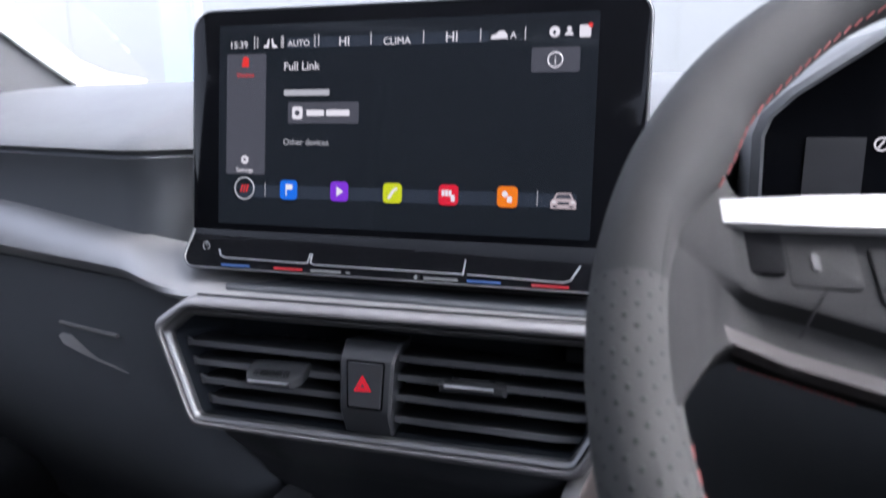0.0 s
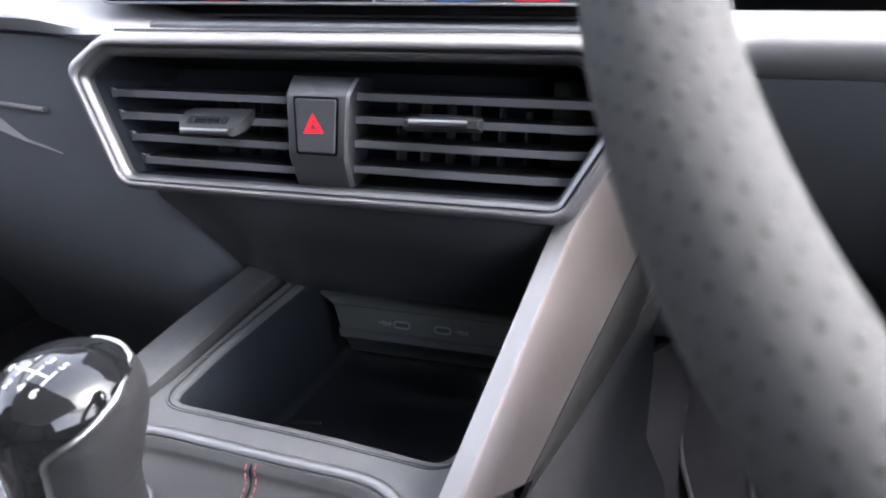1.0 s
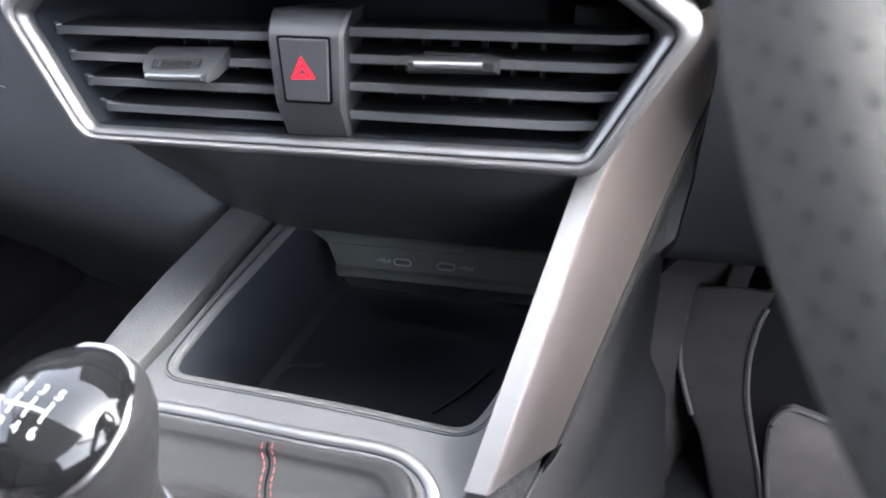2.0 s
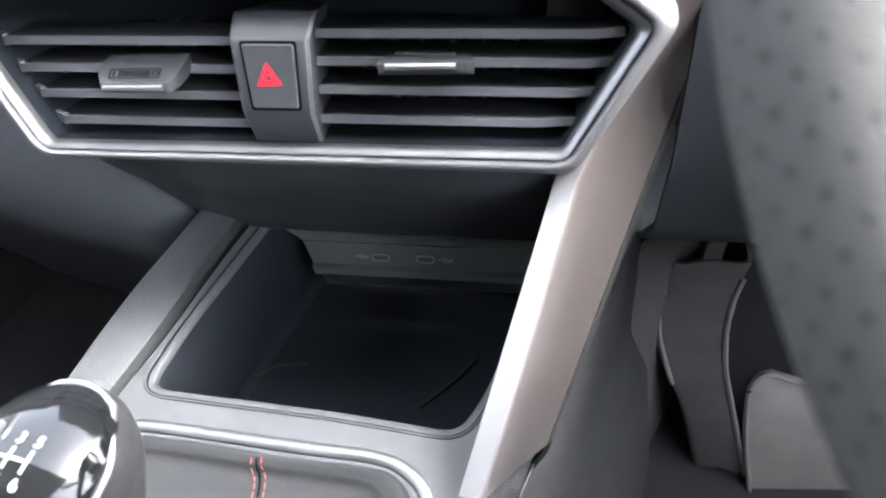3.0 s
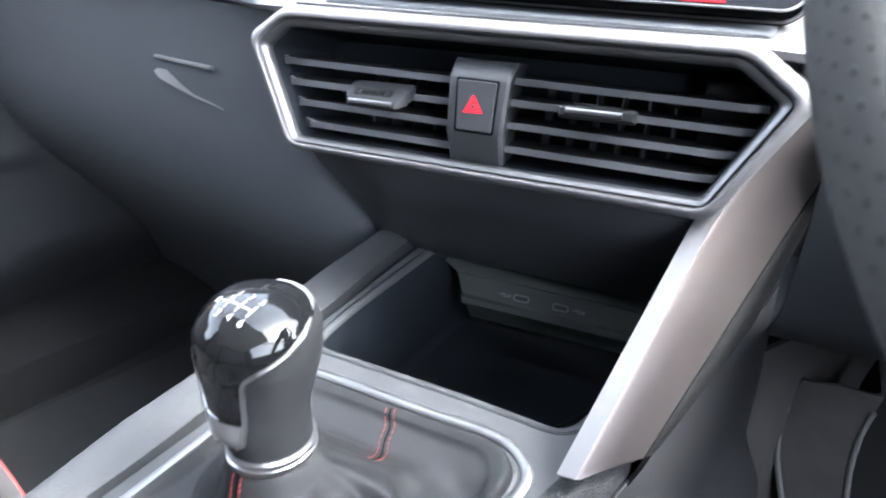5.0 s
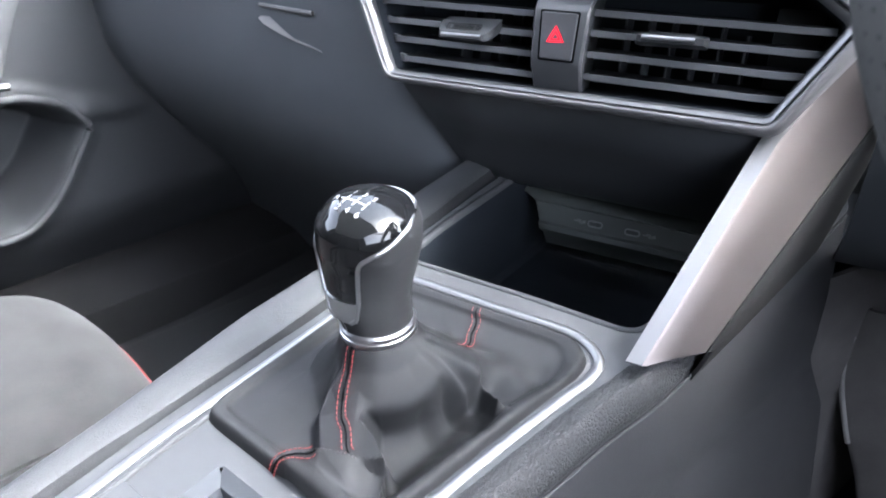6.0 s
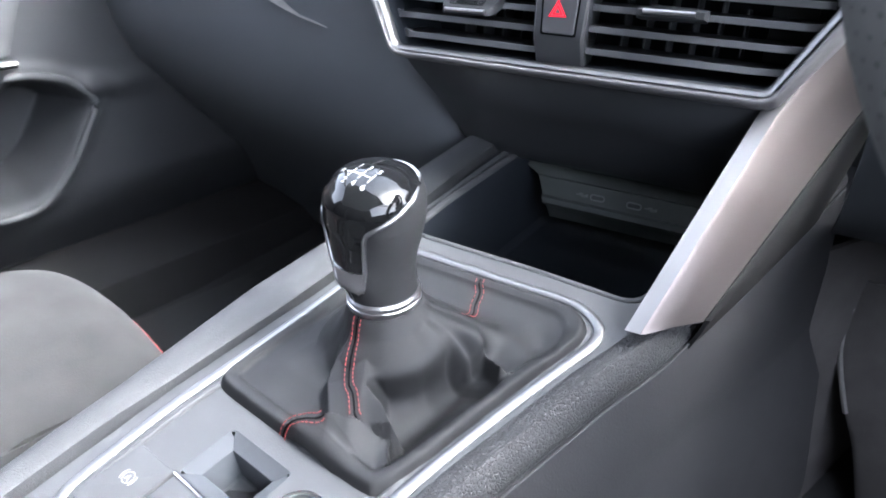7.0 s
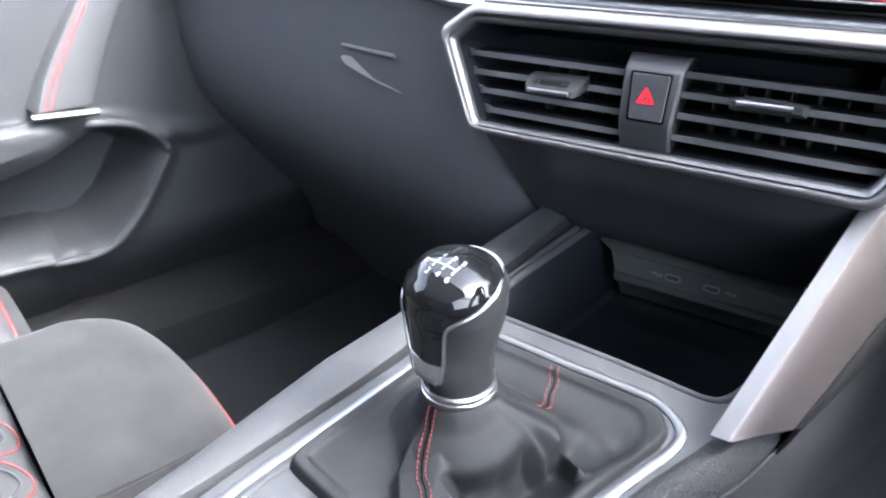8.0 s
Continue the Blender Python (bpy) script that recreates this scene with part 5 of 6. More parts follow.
start = thing("round_button", DECK @ Matrix.Translation((-0.0098, (-0.2268 + 0.08) * 1.0124, 0.0)), "round dark push button with a chrome ring", "button")
part("chrome_ring", tube([(0.0118 * math.cos(radians(a)), 0.0118 * math.sin(radians(a)), 0.0) for a in range(0, 360, 8)], 0.0011, closed=True, k=8), CHROME, start)
part("button_face", prism([(0.0108 * math.cos(radians(a)), 0.0108 * math.sin(radians(a))) for a in range(0, 360, 10)], -0.004, -0.0005, 0.0006), CONSOLE, start)

# ---- steering wheel ----
WC, WYAW, WTILT, WR, WT = Vector((0.3149, -0.1038, 0.6313)), 0.1535, 0.7997, 0.1827, 0.0129
wy = pose(0, 0, 0, 0, 0, math.degrees(WYAW)).to_3x3()
WHEEL = axes(WC, wy @ Vector((1, 0, 0)), wy @ Vector((0, math.sin(WTILT), math.cos(WTILT))), wy @ Vector((0, -math.cos(WTILT), math.sin(WTILT))))
wheel = thing("steering_wheel", WHEEL, "black leather sports steering wheel with red stitching", "steering wheel")


def rim_point(a, b, grow=0.0):
    """a: degrees round the wheel from the right; b: degrees round the rim's section from the outside."""
    fat = (0.0045 * math.exp(-((a - 138) / 13) ** 2) + 0.005 * math.exp(-((a - 155) / 7) ** 2)) * max(0.0, -math.cos(radians(b)))
    r = WT + grow
    rr = WR + r * math.cos(radians(b)) * (1.0 if math.cos(radians(b)) > 0 else 0.88) - fat
    return Vector((rr * math.cos(radians(a)), rr * math.sin(radians(a)), r * 1.05 * math.sin(radians(b))))


def rim_piece(name, a0, a1, mat, label):
    n = int(abs(a1 - a0) / 2)
    k = 36
    bm = loft([[rim_point(a0 + (a1 - a0) * i / n, 360 * j / k) for j in range(k)] for i in range(n + 1)], caps=True)
    me = bpy.data.meshes.new(name)
    bm.to_mesh(me)
    bm.free()
    uv = me.uv_layers.new(name="UVMap")
    for lp in me.loops:
        co = me.vertices[lp.vertex_index].co
        a = math.degrees(math.atan2(co.y, co.x)) % 360
        b = math.degrees(math.atan2(co.z / 1.05, math.hypot(co.x, co.y) - WR)) % 360
        uv.data[lp.index].uv = (radians(a) * WR, radians(b) * WT)
    return part(name, me, mat, wheel, label)


rim_piece("rim_top", 30, 172, RIMSKIN, "smooth grained leather rim")
rim_piece("rim_grip", 172, 232, PERF, "perforated leather grip")
rim_piece("rim_grip", -52, 30, PERF, "perforated leather grip")
rim_piece("rim_foot", 232, 308, RIMSKIN, "smooth grained leather rim")
for sa in (-52, 232):
    part("rim_seam", tube([rim_point(sa, b, 0.0001) for b in range(0, 360, 10)], 0.0005, closed=True, k=5), BLACK, wheel)
for a in list(range(96, 158, 2)) + list(range(186, 264, 2)):
    part("stitch", tube([rim_point(a + 0.2, 170, 0.0002), rim_point(a + 1.3, 176, 0.0002)], 0.0004, k=5), REDTHREAD, wheel)
hub_rings = []
for s, z in ((1.0, -0.05), (1.06, -0.03), (1.04, -0.012), (0.94, -0.003), (0.6, 0.002)):
    hub_rings.append([(p.x * s * 0.9, p.y * s + 0.005, z) for p in round_poly([(-0.085, 0.05), (-0.075, -0.045), (-0.03, -0.075), (0.03, -0.075), (0.075, -0.045), (0.085, 0.05), (0.05, 0.062), (-0.05, 0.062)], 0.02)])
part("hub", loft(hub_rings), SPOKESKIN, wheel, "grained airbag cover")
for sx in (-1, 1):
    spoke_rings = []
    for x, t, face, b, z in ((0.195, 0.077, 0.024, -0.032, 0.0125), (0.186, 0.075, 0.0205, -0.028, 0.0105), (0.18, 0.072, 0.019, -0.019, 0.008), (0.175, 0.069, 0.0165, -0.0115, 0.005), (0.17, 0.066, 0.0145, -0.0065, 0.002), (0.1645, 0.0625, 0.013, -0.0042, -0.001), (0.161, 0.053, 0.012, -0.004, -0.003), (0.156, 0.0462, 0.0107, -0.0055, -0.0045),
                             (0.148, 0.0446, 0.009, -0.0078, -0.005), (0.12, 0.046, 0.0, -0.0165, -0.006), (0.08, 0.047, -0.014, -0.028, -0.008), (0.05, 0.045, -0.02, -0.034, -0.012)):
        spoke_rings.append([(sx * min(x - 0.0125, math.sqrt(0.186 ** 2 - (y + 0.0175) ** 2)), y + 0.0175, h) for x, y, h in [(x, b + 0.004, z - 0.024), (x, b, z - 0.016), (x, b - 0.0005, z - 0.001 - 0.005 * (1 - smoothstep(0.158, 0.178, x))), (x, face - 0.002, z - 0.0005 - 0.006 * (1 - smoothstep(0.158, 0.178, x))), (x, face, z - 0.001), (x, face + 0.002, z), (x, t - 0.005, z), (x, t - 0.001, z - 0.003), (x, t + 0.001, z - 0.01), (x, t, z - 0.024)]])
    part("spoke", loft(spoke_rings), SPOKESKIN, wheel, "dark grained spoke")
    bar = loft([[(sx * (x - 0.0125), y0 + 0.0175, z), (sx * (x - 0.0125), y1 + 0.0175, z), (sx * (x - 0.0125), y1 + 0.0175, z - 0.004), (sx * (x - 0.0125), y0 + 0.0175, z - 0.004)] for x, y0, y1, z in ((0.169, 0.0365, 0.0395, -0.001), (0.166, 0.0338, 0.0425, 0.0), (0.14, 0.0332, 0.044, 0.0), (0.085, 0.032, 0.046, 0.0))])
    part("silver_bar", bar, PALEBAR, wheel, "bright silver spoke trim")
    low_bar = loft([[(sx * (x - 0.0105), y0 + 0.0138, z), (sx * (x - 0.0105), y0 + 0.0178, z + 0.001), (sx * (x - 0.0105), y0 + 0.0178, z - 0.006), (sx * (x - 0.0105), y0 + 0.0138, z - 0.006)] for x, y0, z in ((0.1735, 0.0003, 0.0005), (0.168, -0.0012, -0.0015), (0.1515, -0.007, -0.0045), (0.138, -0.0108, -0.005), (0.09, -0.025, -0.007))])
    part("lower_bar", low_bar, WARMTRIM, wheel, "dull warm silver lower trim")
    for x, y, w, h in ((0.1555, 0.0265, 0.0125, 0.0150), (0.1385, 0.0235, 0.02, 0.0165), (0.112, 0.02, 0.026, 0.02)):
        part("switch", prism(rrect(w, h, 0.002, sx * (x - 0.0125), y + 0.0165), -0.009, -0.0034 if x > 0.15 else -0.0048, 0.0005), CAPMATT if x > 0.15 else SPOKESKIN, wheel)
    part("switch_mark", prism(rrect(0.0022, 0.006, 0.001, sx * 0.128, 0.0405), -0.0055, -0.0044), TABSKIN, wheel)
    part("spoke_seam", tube(spline([(sx * 0.1368, 0.0160, -0.0050), (sx * 0.1351, 0.0183, -0.0050), (sx * 0.1256, 0.0329, -0.0054), (sx * 0.1155, 0.0447, -0.0057)], 4), 0.0003, k=5), CAPMATT, wheel)
under = [(-0.1500, 0.0131), (-0.1475, 0.0130), (-0.144, 0.0117), (-0.138, 0.0098), (-0.130, 0.0070), (-0.120, 0.0035)]
for i in range(18):
    x = -0.1500 + 0.00172 * i
    part("stitch", tube([(x, interp(under, x), -0.0205), (x + 0.0012, interp(under, x + 0.0012), -0.0207)], 0.00028, k=5), REDTHREAD, wheel)
part("column", loft([[(0.05 * math.cos(radians(a)), 0.05 * math.sin(radians(a)) - 0.01, z) for a in range(0, 360, 20)] for z in (-0.05, -0.2)]), BLACK, wheel, "dark steering column")

# ---- instrument cluster ----
cluster = thing("instrument_cluster", Matrix.Translation((0.34, 0.12, 0.66)), "dark digital instrument display in a silver-edged hood", "instrument cluster")
outline = [(0.195, 0.625), (0.1935, 0.683), (0.197, 0.694), (0.2085, 0.706), (0.252, 0.737), (0.3, 0.752), (0.4, 0.752), (0.46, 0.73), (0.48, 0.69), (0.48, 0.625)]
hood = [[Vector((0.34 + (x - 0.34) * s, y, 0.66 + (z - 0.66) * s)) for x, z in outline] for s, y in ((1.03, 0.2), (1.03, 0.112), (1.0, 0.108))]
part("hood", sheet(hood, 0.003), PAD, cluster, world=True)
part("silver_edge", tube([(x, 0.112, z) for x, z in outline], 0.0022, up=(0, 1, 0), k=8), SATIN, cluster, "satin silver edging", world=True)
flat_out = moved(prism([(x, z) for x, z in outline][::-1], 0, 0.004), Matrix(((1, 0, 0, 0), (0, 0, 1, 0.125), (0, 1, 0, 0), (0, 0, 0, 1))))
part("display_glass", flat_out, GLOSS, cluster, world=True)
CPANEL = glowing("cluster grey panel", (0.03, 0.031, 0.032), 0.8)
part("grey_panel", moved(box(0.219, 0.249, 0.63, 0.682, 0, 0.001), Matrix(((1, 0, 0, 0), (0, 0, 1, 0.1235), (0, 1, 0, 0), (0, 0, 0, 1)))), CPANEL, cluster, world=True)
part("symbol", tube([(0.2565 + 0.0035 * math.cos(radians(a)), 0.1232, 0.6785 + 0.0035 * math.sin(radians(a))) for a in range(0, 360, 20)], 0.0005, up=(0, 1, 0), closed=True, k=5), INK, cluster, world=True)
part("symbol", tube([(0.2550, 0.1232, 0.6765), (0.2575, 0.1232, 0.6805)], 0.0005, up=(0, 1, 0), k=5), INK, cluster, world=True)

# ---- passenger seat ----
seat = thing("passenger_seat", Matrix.Translation(car(-0.42, -0.3, 0.12)), "grey suede front passenger seat with quilted centre and red piping", "seat")


def front_edge_y(x):
    u = (x + 0.27) / 0.105
    return -0.034 - 0.012 * u * u * (0.6 if u > 0 else 1.2) - 0.062 * max(0.0, (-0.335 - x) / 0.05) ** 2.6


def seat_top(x, y):
    """Height of the front cushion over the car's floor plan."""
    u = (x + 0.27) / 0.105
    z = 0.352 - 0.03 * smoothstep(0.85, 1.15, -u) - 0.004 * u * u
    d = y - (front_edge_y(x) - 0.045)
    if d > 0:
        z -= 0.05 * (1 - math.sqrt(max(0.0, 1 - min(1.0, d / 0.045) ** 2)))
    return z + 0.0012 * noise.noise((x * 30, y * 30, 0.3))


def patch(x0, x1, y0, y1, nx, ny, height):
    return [[car(x0 + (x1 - x0) * i / nx, y0 + (y1 - y0) * j / ny, height(x0 + (x1 - x0) * i / nx, y0 + (y1 - y0) * j / ny)) for i in range(nx + 1)] for j in range(ny + 1)]


cols = [-0.387 + 0.232 * i / 48 for i in range(49)]
rings = []
for j in range(25):
    f = j / 24
    ring = []
    for x in cols:
        ye = front_edge_y(x)
        y = -0.156 + (ye + 0.156) * (1 - (1 - f) ** 1.5)
        roll = 0.006 * (1 - smoothstep(0.0, 0.06, f))
        ring.append(car(x, y, seat_top(x, y) - roll))
    rings.append(ring)
for dz, dy in ((0.02, 0.002), (0.06, 0.0), (0.16, -0.02)):
    rings.append([car(x, front_edge_y(x) + dy, 0.302 - dz) for x in cols])
part("front_cushion", sheet(rings, 0.004), SUEDE, seat, "grey suede thigh cushion", world=True)
side = [[car(-0.385, y, 0.33), car(-0.387, y, 0.3), car(-0.385, y, 0.15)] for y in (-0.156, -0.14, -0.125)]
part("cushion_side", sheet(side, 0.003), QUILT, seat, world=True)
PALE = material("grey leatherette", (0.032, 0.032, 0.033), 0.5, bump=0.3, grain=1200, cells=True)


def far_bolster(x, y):
    u = (x + 0.48) / 0.095
    z = 0.352 - 0.035 * u * u * u * u
    d = y + 0.175
    return z - 0.05 * (1 - math.sqrt(max(0.0, 1 - min(1.0, max(0.0, d) / 0.06) ** 2)))


part("left_bolster", sheet(patch(-0.575, -0.372, -0.75, -0.116, 22, 50, far_bolster), 0.004), PALE, seat, "grey leatherette side bolster", world=True)
part("bolster_piping", tube([car(-0.388 - 0.187 * i / 12, -0.13, far_bolster(-0.388 - 0.187 * i / 12, -0.13) + 0.001) for i in range(13)], 0.0013, k=6), REDTHREAD, seat, "red piping", world=True)


def quilted(x, y):
    return 0.343 + 0.004 * math.cos(40 * x) * math.cos(45 * y) - 0.008 * smoothstep(-0.175, -0.157, y)


part("quilted_centre", sheet(patch(-0.39, -0.165, -0.75, -0.1575, 40, 60, quilted), 0.004), QUILT, seat, "dark quilted seat centre", world=True)
flankr = [[car(-0.157, y, 0.345), car(-0.155, y, 0.3), car(-0.16, y, 0.14)] for y in [-0.75 + 0.7 * i / 20 for i in range(21)]]
part("seat_flank", sheet(flankr, 0.003), QUILT, seat, world=True)
pipe = [car(x, front_edge_y(x) - 0.001, seat_top(x, front_edge_y(x) - 0.001) + 0.0005) for x in cols[10:]]
part("piping", tube(pipe, 0.0013, k=6), REDTHREAD, seat, "red piping", world=True)
for cx, cy in ((-0.258, -0.179), (-0.206, -0.181), (-0.31, -0.179), (-0.232, -0.227), (-0.284, -0.227), (-0.336, -0.227), (-0.258, -0.275), (-0.31, -0.275)):
    for r, mat in ((0.0245, REDTHREAD), (0.016, CONSOLE)):
        pts = [car(cx + r * math.cos(radians(a)), cy + r * 0.8 * math.sin(radians(a)), quilted(cx + r * math.cos(radians(a)), cy + r * 0.8 * math.sin(radians(a))) + 0.0012) for a in range(0, 360, 15)]
        part("quilt_stitch", tube(pts, 0.0006, closed=True, k=5), mat, seat, world=True)
part("backrest", loft([[car(x, y, z) for x, y in ((-0.66, y0), (-0.16, y0), (-0.16, y0 - 0.12), (-0.66, y0 - 0.12))] for y0, z in ((-0.62, 0.3), (-0.7, 0.6), (-0.78, 1.02))]), SUEDE, seat, world=True)

# ---- passenger door ----
door = thing("passenger_door", Matrix.Translation(car(-0.7, -0.1, 0.2)), "grey moulded door trim with a pocket and leather pull", "door")
POCKET = [(-0.6, 0.41), (-0.06, 0.419), (0.02, 0.418), (0.052, 0.4135), (0.084, 0.3995), (0.106, 0.370), (0.087, 0.337), (0.059, 0.299), (0.024, 0.268), (-0.005, 0.259), (-0.049, 0.262), (-0.105, 0.270), (-0.6, 0.29)]
pk = [Vector(p) for p in spline([(a, b, 0) for a, b in POCKET], 5, closed=True)]


def pocket_depth(y, z):
    inside, dist = False, 9.0
    n = len(pk)
    for i in range(n):
        p, q = pk[i], pk[(i + 1) % n]
        if (p.y > z) != (q.y > z) and y < (q.x - p.x) * (z - p.y) / (q.y - p.y) + p.x:
            inside = not inside
        e = q - p
        t = max(0.0, min(1.0, ((y - p.x) * e.x + (z - p.y) * e.y) / max(1e-9, e.x * e.x + e.y * e.y)))
        dist = min(dist, math.hypot(y - p.x - t * e.x, z - p.y - t * e.y))
    return dist if inside else -dist


rings = []
for i in range(130):
    y = -0.9 + 0.7 * i / 15 if i < 15 else (-0.2 + 0.34 * (i - 15) / 100 if i < 115 else 0.14 + 0.4 * (i - 114) / 15)
    ring = []
    for j in range(116):
        z = 0.13 + 0.31 * j / 90 if j < 91 else 0.44 + (0.31 - 0.06 * smoothstep(0.0, 0.22, y)) * (j - 90) / 25
        d = pocket_depth(y, z)
        x = -0.665 - 0.09 * smoothstep(0.002, 0.03, d) + 0.005 * math.exp(-((d + 0.004) / 0.009) ** 2) + 0.011 * smoothstep(0.085, 0.11, y) * (1 - smoothstep(0.13, 0.2, y)) * math.exp(-((z - 0.392 + 0.2 * (y - 0.1)) / 0.012) ** 2) - 0.05 * smoothstep(0.62, 0.8, z) - 0.075 * (1 - smoothstep(0.13, 0.275, z))
        ring.append(car(x, y, z))
    rings.append(ring)
part("door_panel", sheet(rings, 0.004), DOORSKIN, door, world=True)
pull = []
for y0, y1, z, x in ((-0.034, 0.03, 0.446, -0.63), (-0.02, 0.045, 0.475, -0.635), (0.0, 0.062, 0.505, -0.64), (0.03, 0.088, 0.545, -0.648), (0.06, 0.12, 0.59, -0.655), (0.09, 0.16, 0.64, -0.665)):
    pull.append([car(x - 0.04, y0, z), car(x - 0.004, y0 + 0.002, z), car(x, y0 + 0.006, z), car(x, y1 - 0.012, z), car(x - 0.006, y1 - 0.002, z), car(x - 0.04, y1, z)])
grip = part("leather_pull", loft(pull), PALERIM, door, "leather pull with twin red stitching", world=True)
for f in (0.12, 0.26):
    part("stitch_line", tube([p[2].lerp(p[3], f) + (CAR.to_3x3() @ Vector((0.0006, 0, 0))) for p in pull], 0.0008, k=5), REDTHREAD, grip, "red stitching", world=True)
part("silver_cap", tube([car(-0.629, -0.036, 0.442), car(-0.629, 0.03, 0.437)], 0.005, k=10, r2=0.0042), BRIGHT, door, "satin silver pull cap", world=True)
rim_pts = [car(-0.6545, p.x, p.y) for p in pk]
part("pocket_rim", tube(rim_pts, 0.0048, closed=True, k=10), PALERIM, door, "pale moulded pocket rim", world=True)
arm = []
for y, h, w in ((-0.8, 0.06, 0.07), (-0.3, 0.06, 0.07), (-0.1, 0.055, 0.06), (-0.03, 0.042, 0.045), (0.03, 0.02, 0.02), (0.045, 0.008, 0.006)):
    arm.append([car(-0.675, y, 0.43), car(-0.675 + w * 0.8, y, 0.436), car(-0.675 + w, y, 0.428), car(-0.675 + w, y, 0.43 - h * 0.5), car(-0.675 + w * 0.6, y, 0.43 - h), car(-0.675, y, 0.43 - h)])
part("armrest", loft(arm), DOORSKIN, door, "grey padded armrest", world=True)

# ---- floor, sill and footwells ----
floor_rings = []
for y, z in ((-1.0, 0.1), (-0.2, 0.1), (0.15, 0.1), (0.35, 0.115), (0.5, 0.2), (0.6, 0.36), (0.63, 0.5)):
    floor_rings.append([car(x, y, z + (0.02 if abs(x) < 0.1 else 0)) for x in (-0.75, -0.5, -0.15, 0.15, 0.5, 0.8)])
tagged(part("floor", sheet(floor_rings, 0.01), CARPET, None), "dark carpeted car floor", "floor", kind="structure")
sill = loft([[car(x, y, z) for x, z in ((-0.75, 0.08), (-0.6, 0.1), (-0.615, 0.15), (-0.66, 0.165), (-0.75, 0.17))] for y in (-0.99, -0.1, 0.2, 0.36, 0.5)])
single("door_sill", sill, RUBBER, "grey plastic door sill trim", "sill trim", kind="structure")
mat_l = prism([(p.x, p.y) for p in round_poly([(-0.58, -0.1), (-0.22, -0.1), (-0.2, 0.3), (-0.56, 0.34)], 0.03)], 0.106, 0.114, 0.002)
single("floor_mat", moved(mat_l, CAR), CARPET, "dark carpet floor mat on the passenger side", "floor mat", group="floor mats")
kick = sheet([[car(x, y, z) for x, y in ((0.2, 0.6), (0.165, 0.45), (0.135, 0.33), (0.112, 0.265))] for z in (0.4, 0.34, 0.2, 0.08)], 0.004)
single("footwell_side_panel", kick, FOOTWELL, "dark moulded side panel in the driver's footwell", "footwell panel", kind="structure")
pedal = thing("foot_rest", Matrix.Translation((0.22, 0.17, 0.2)), "dark carpeted foot rest ramp with pale bound edges", "foot rest")
NEAR = spline([(0.1890, 0.156, 0.3600), (0.1850, 0.156, 0.3407), (0.1838, 0.156, 0.3250), (0.1846, 0.156, 0.3102), (0.1896, 0.156, 0.2842), (0.2036, 0.156, 0.2423), (0.2200, 0.160, 0.2000), (0.2400, 0.166, 0.1300)], 5)
FAR = spline([(0.2390, 0.160, 0.3600), (0.2339, 0.158, 0.3389), (0.2325, 0.157, 0.3200), (0.2334, 0.156, 0.2981), (0.2388, 0.156, 0.2662), (0.2483, 0.156, 0.2331), (0.2635, 0.156, 0.1850), (0.2800, 0.160, 0.1300)], 5)
ramp = []
for a, b in zip(NEAR, FAR):
    ramp.append([a + Vector((-0.004, 0.04, 0.0)), a + Vector((-0.0015, 0.006, 0.0)), a, a.lerp(b, 0.12) + Vector((0, -0.0015, 0)), a.lerp(b, 0.5) + Vector((0, 0.002, 0)), a.lerp(b, 0.88) + Vector((0, -0.0012, 0)), b, b + Vector((0.0015, 0.006, 0.0)), b + Vector((0.004, 0.05, 0.0))])
part("ramp", sheet(ramp, 0.003), FOOTWELL, pedal, world=True)
part("edge", tube([p + Vector((0, -0.001, 0)) for p in NEAR[6:26]], 0.0021, k=6), PALEEDGE, pedal, "pale bound edge", world=True)
part("edge", tube([p + Vector((0, -0.001, 0)) for p in FAR[3:]], 0.0021, k=6), PALEEDGE, pedal, "pale bound edge", world=True)
MAT = [(0.290, 0.100), (0.2687, 0.1863), (0.2605, 0.236), (0.2606, 0.2485), (0.2645, 0.2578), (0.2724, 0.262), (0.2876, 0.2570), (0.34, 0.238), (0.6, 0.16), (0.6, 0.06), (0.30, 0.06)]
mat_m = Matrix(((1, 0, 0, 0), (0, 0, 1, 0.154), (0, 1, 0, 0), (0, 0, 0, 1)))
mat_r = moved(prism(MAT, 0, 0.006, 0.002), mat_m)
driver_mat = single("floor_mat", mat_r, BROWNMAT, "dark brown carpet mat in the driver's footwell", "floor mat", group="floor mats")

mat_edge = [Vector((x, 0.153, z)) for x, z in MAT[:8]]
part("bound_edge", tube(spline(mat_edge, 4), 0.0022, k=6), PALEEDGE, driver_mat, "pale bound edge")

# ---- shell of the car ----
def slab(name, pts, thick, mat, label, category, kind="structure"):
    bm = bmesh.new()
    bm.faces.new([bm.verts.new(p) for p in pts])
    bmesh.ops.recalc_face_normals(bm, faces=bm.faces)
    bmesh.ops.solidify(bm, geom=bm.faces[:], thickness=thick)
    return single(name, bm, mat, label, category, kind=kind)


# Out of view; its front edge is placed to limit the light from above.
slab("ceiling", [car(-0.61, 0.0, 1.2), car(0.66, 0.0, 1.2), car(0.68, -1.02, 1.2), car(-0.68, -1.02, 1.2)], 0.02, HEADLINER, "unseen grey headliner that limits light from above", "ceiling")
# Unseen walls, added to block light from behind and from the driver's side.
slab("wall_rear", [car(-0.79, -1.0, 0.05), car(0.76, -1.0, 0.05), car(0.68, -1.0, 1.19), car(-0.67, -1.0, 1.19)], 0.03, DOORSKIN, "unseen grey wall that shuts out light from behind", "wall")
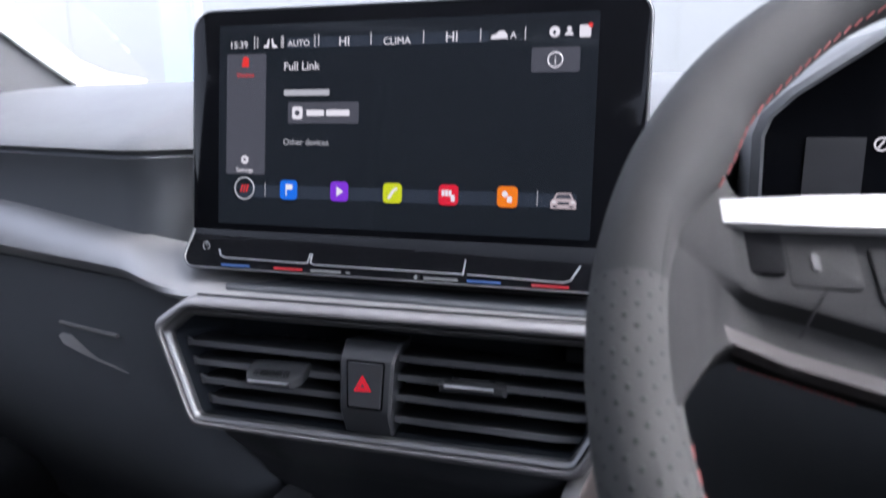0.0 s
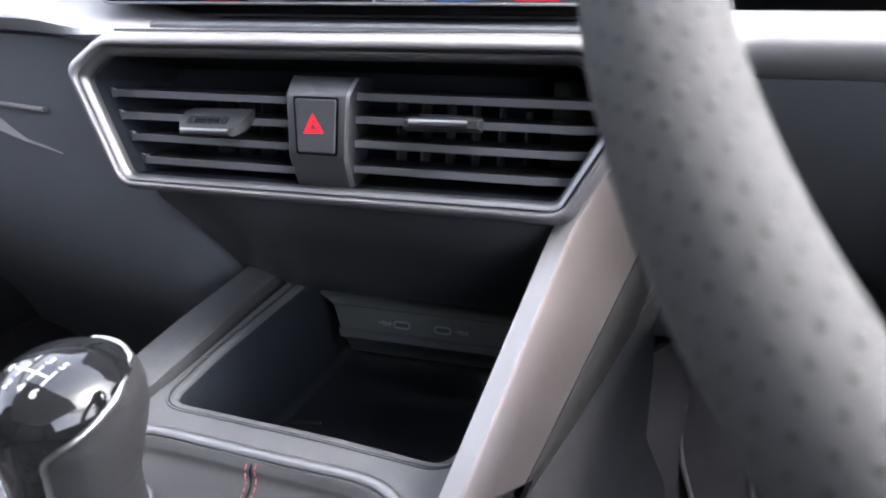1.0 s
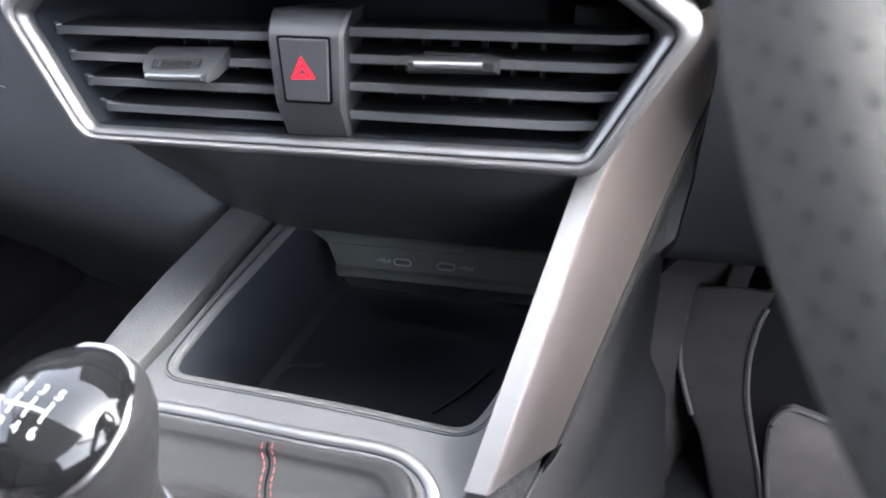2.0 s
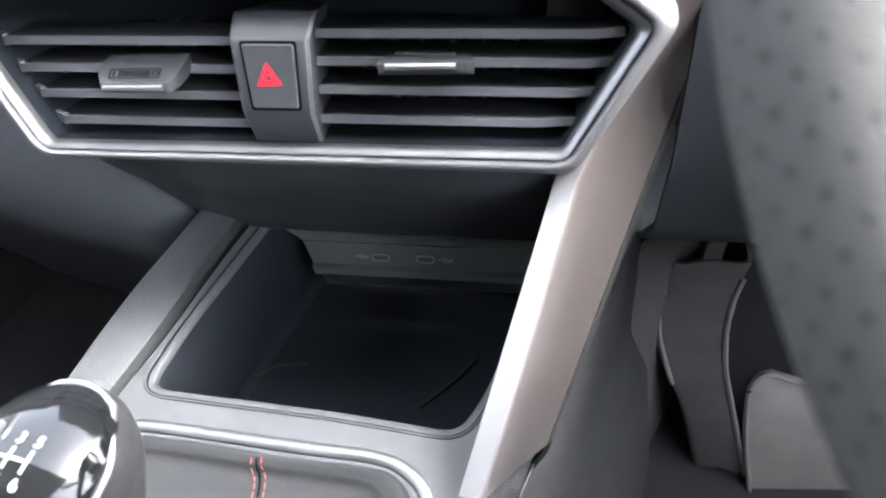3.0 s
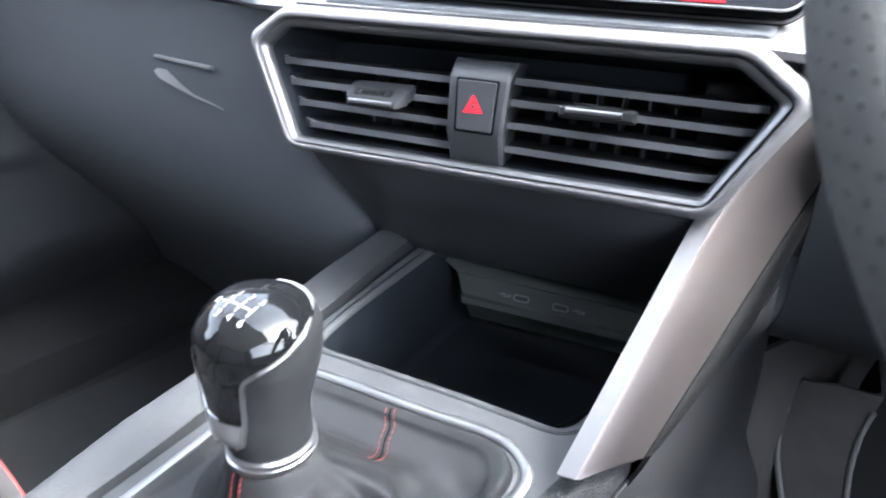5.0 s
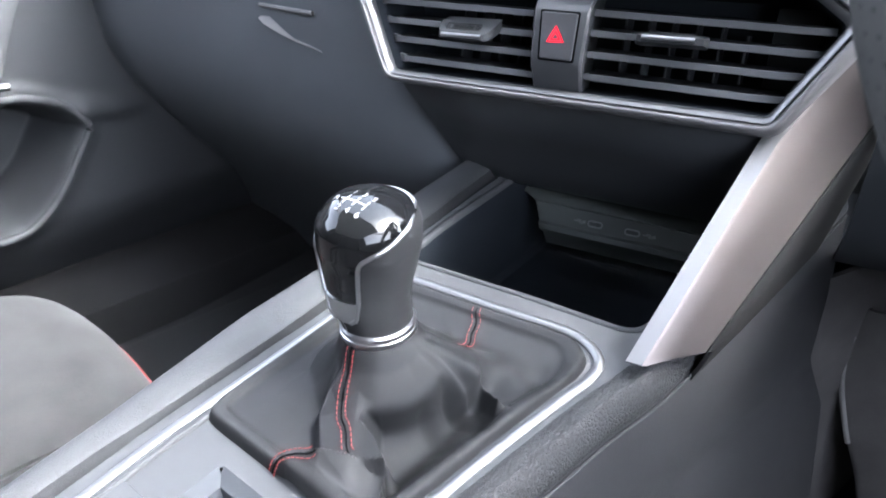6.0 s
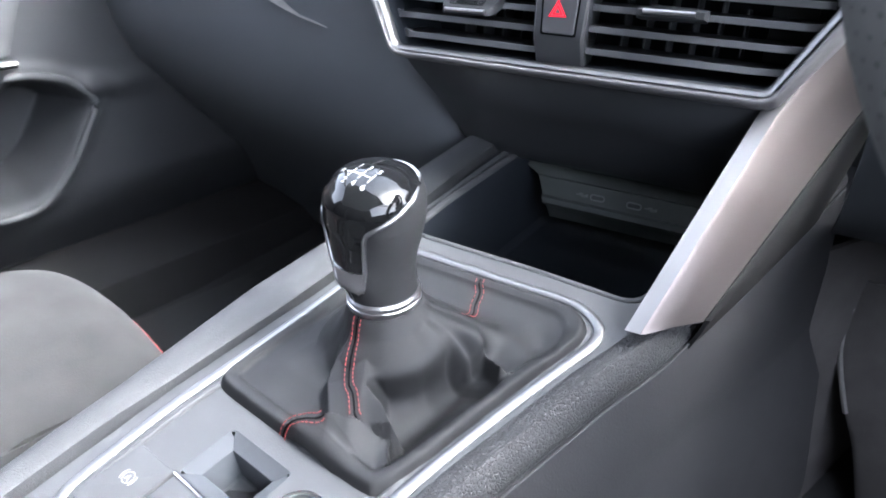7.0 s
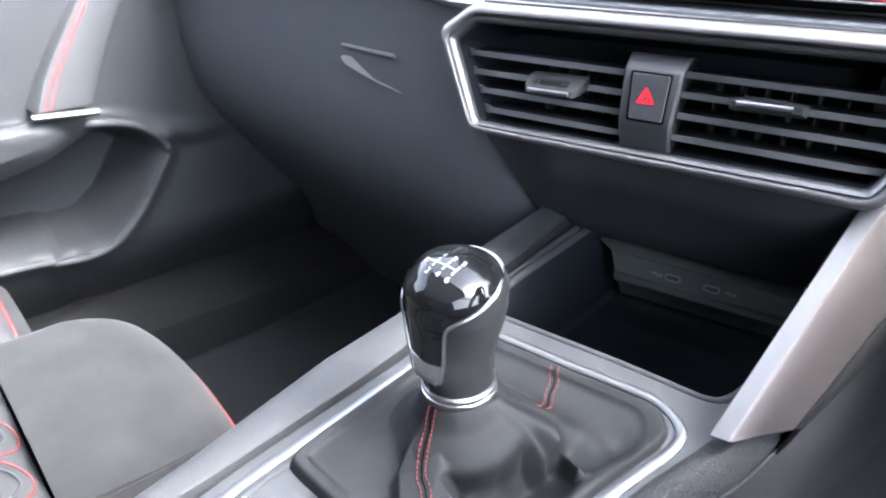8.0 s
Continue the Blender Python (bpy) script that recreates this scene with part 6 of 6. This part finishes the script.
slab("wall_right", [car(0.74, -1.0, 0.05), car(0.74, -0.58, 0.05), car(0.74, -0.58, 0.77), car(0.68, -0.66, 1.2), car(0.66, -1.0, 1.2)], 0.03, DOORSKIN, "unseen dark wall that blocks light beside the rear cabin", "wall")
slab("wall_right_front", [car(0.74, -0.58, 0.05), car(0.74, 0.66, 0.05), car(0.74, 0.66, 0.7), car(0.74, 0.48, 0.72), car(0.74, 0.4, 0.62), car(0.74, -0.58, 0.62)], 0.03, DOORSKIN, "unseen dark wall that limits light from the driver's side", "wall")
slab("wall_left", [car(-0.79, -1.0, 0.0), car(-0.79, 0.68, 0.0), car(-0.79, 0.68, 0.68), car(-0.79, -0.58, 0.72), car(-0.68, -0.66, 1.19), car(-0.66, -1.0, 1.19)], 0.03, DOORSKIN, "grey outer skin of the passenger side", "wall")
slab("bulkhead", [car(-0.9, 0.66, 0.05), car(0.95, 0.66, 0.05), car(0.95, 0.66, 0.69), car(-0.9, 0.66, 0.69)], 0.02, BLACK, "black front bulkhead", "wall")
ws = slab("windscreen", [car(-0.78, 0.64, 0.7), car(0.82, 0.64, 0.7), car(0.66, 0.0, 1.19), car(-0.61, 0.0, 1.19)], 0.004, GLASS, "clear windscreen glass", "window")
ws.visible_shadow = False
for sx in (-1, 1):
    c = -0.66 if sx < 0 else 0.7
    foot = (((0.5, 0.735), (0.44, 0.7)), ((0.445, 0.742), (0.41, 0.718)), ((0.406, 0.756), (0.383, 0.735)), ((0.368, 0.785), (0.347, 0.76)), ((0.33, 0.818), (0.312, 0.786)), ((0.2, 0.925), (0.18, 0.893)), ((-0.136, 1.2), (-0.156, 1.168)))
    pillar = []
    for k, ((ya, za), (yb, zb)) in enumerate(foot):
        q = c - sx * 0.02 * max(0, k - 4)
        pillar.append([car(q + sx * 0.002, ya, za), car(q - sx * 0.006, ya * 0.7 + yb * 0.3, za * 0.7 + zb * 0.3), car(q - sx * 0.006, ya * 0.3 + yb * 0.7, za * 0.3 + zb * 0.7), car(q, yb, zb), car(q + sx * 0.05, yb, zb), car(q + sx * 0.05, ya, za)])
    pillar = loft(pillar)
    single("roof_pillar", pillar, PILLAR, "pale cloth-covered windscreen pillar", "pillar", kind="structure", group="windscreen pillars")

sail = [[car(-0.672, y, z) for y, z in row] for row in (((0.44, 0.715), (0.385, 0.735), (0.347, 0.762), (0.312, 0.788), (0.2, 0.87)), ((0.44, 0.69), (0.39, 0.69), (0.35, 0.69), (0.3, 0.69), (0.2, 0.69)))]
single("mirror_sail", sheet(sail, 0.004), DARK, "dark plastic corner panel below the windscreen pillar", "corner panel", kind="structure")

# ---- outside ----
gbm = bmesh.new()
gbm.faces.new([gbm.verts.new(p) for p in ((-600, -600, -0.4), (600, -600, -0.4), (600, 600, -0.4), (-600, 600, -0.4))])
single("ground", gbm, CONCRETE, "pale concrete yard round the car", "ground", kind="structure")
hall = thing("hall_building", CAR @ Matrix.Translation((-4, 9, -0.4)), "white clad hall beyond the windscreen", "building")
part("wall", box(-14, 14, 0, 6, 0, 5.5, 0.03), WALLPAINT, hall)
for i in range(9):
    part("panel_joint", box(-14 + 3.2 * i, -13.98 + 3.2 * i, -0.01, 0.0, 0, 5.5), CONCRETE, hall)
post = thing("sign_post", CAR @ Matrix.Translation((-5.2, 4.4, -0.4)), "grey post with a blue sign panel", "sign post")
part("pole", loft([[(0.04 * math.cos(radians(a)), 0.04 * math.sin(radians(a)), z) for a in range(0, 360, 20)] for z in (0, 3)]), POSTMAT, post)
part("panel", box(-0.5, -0.1, -0.02, 0.02, 1.1, 2.4, 0.01), BLUEMAT, post)
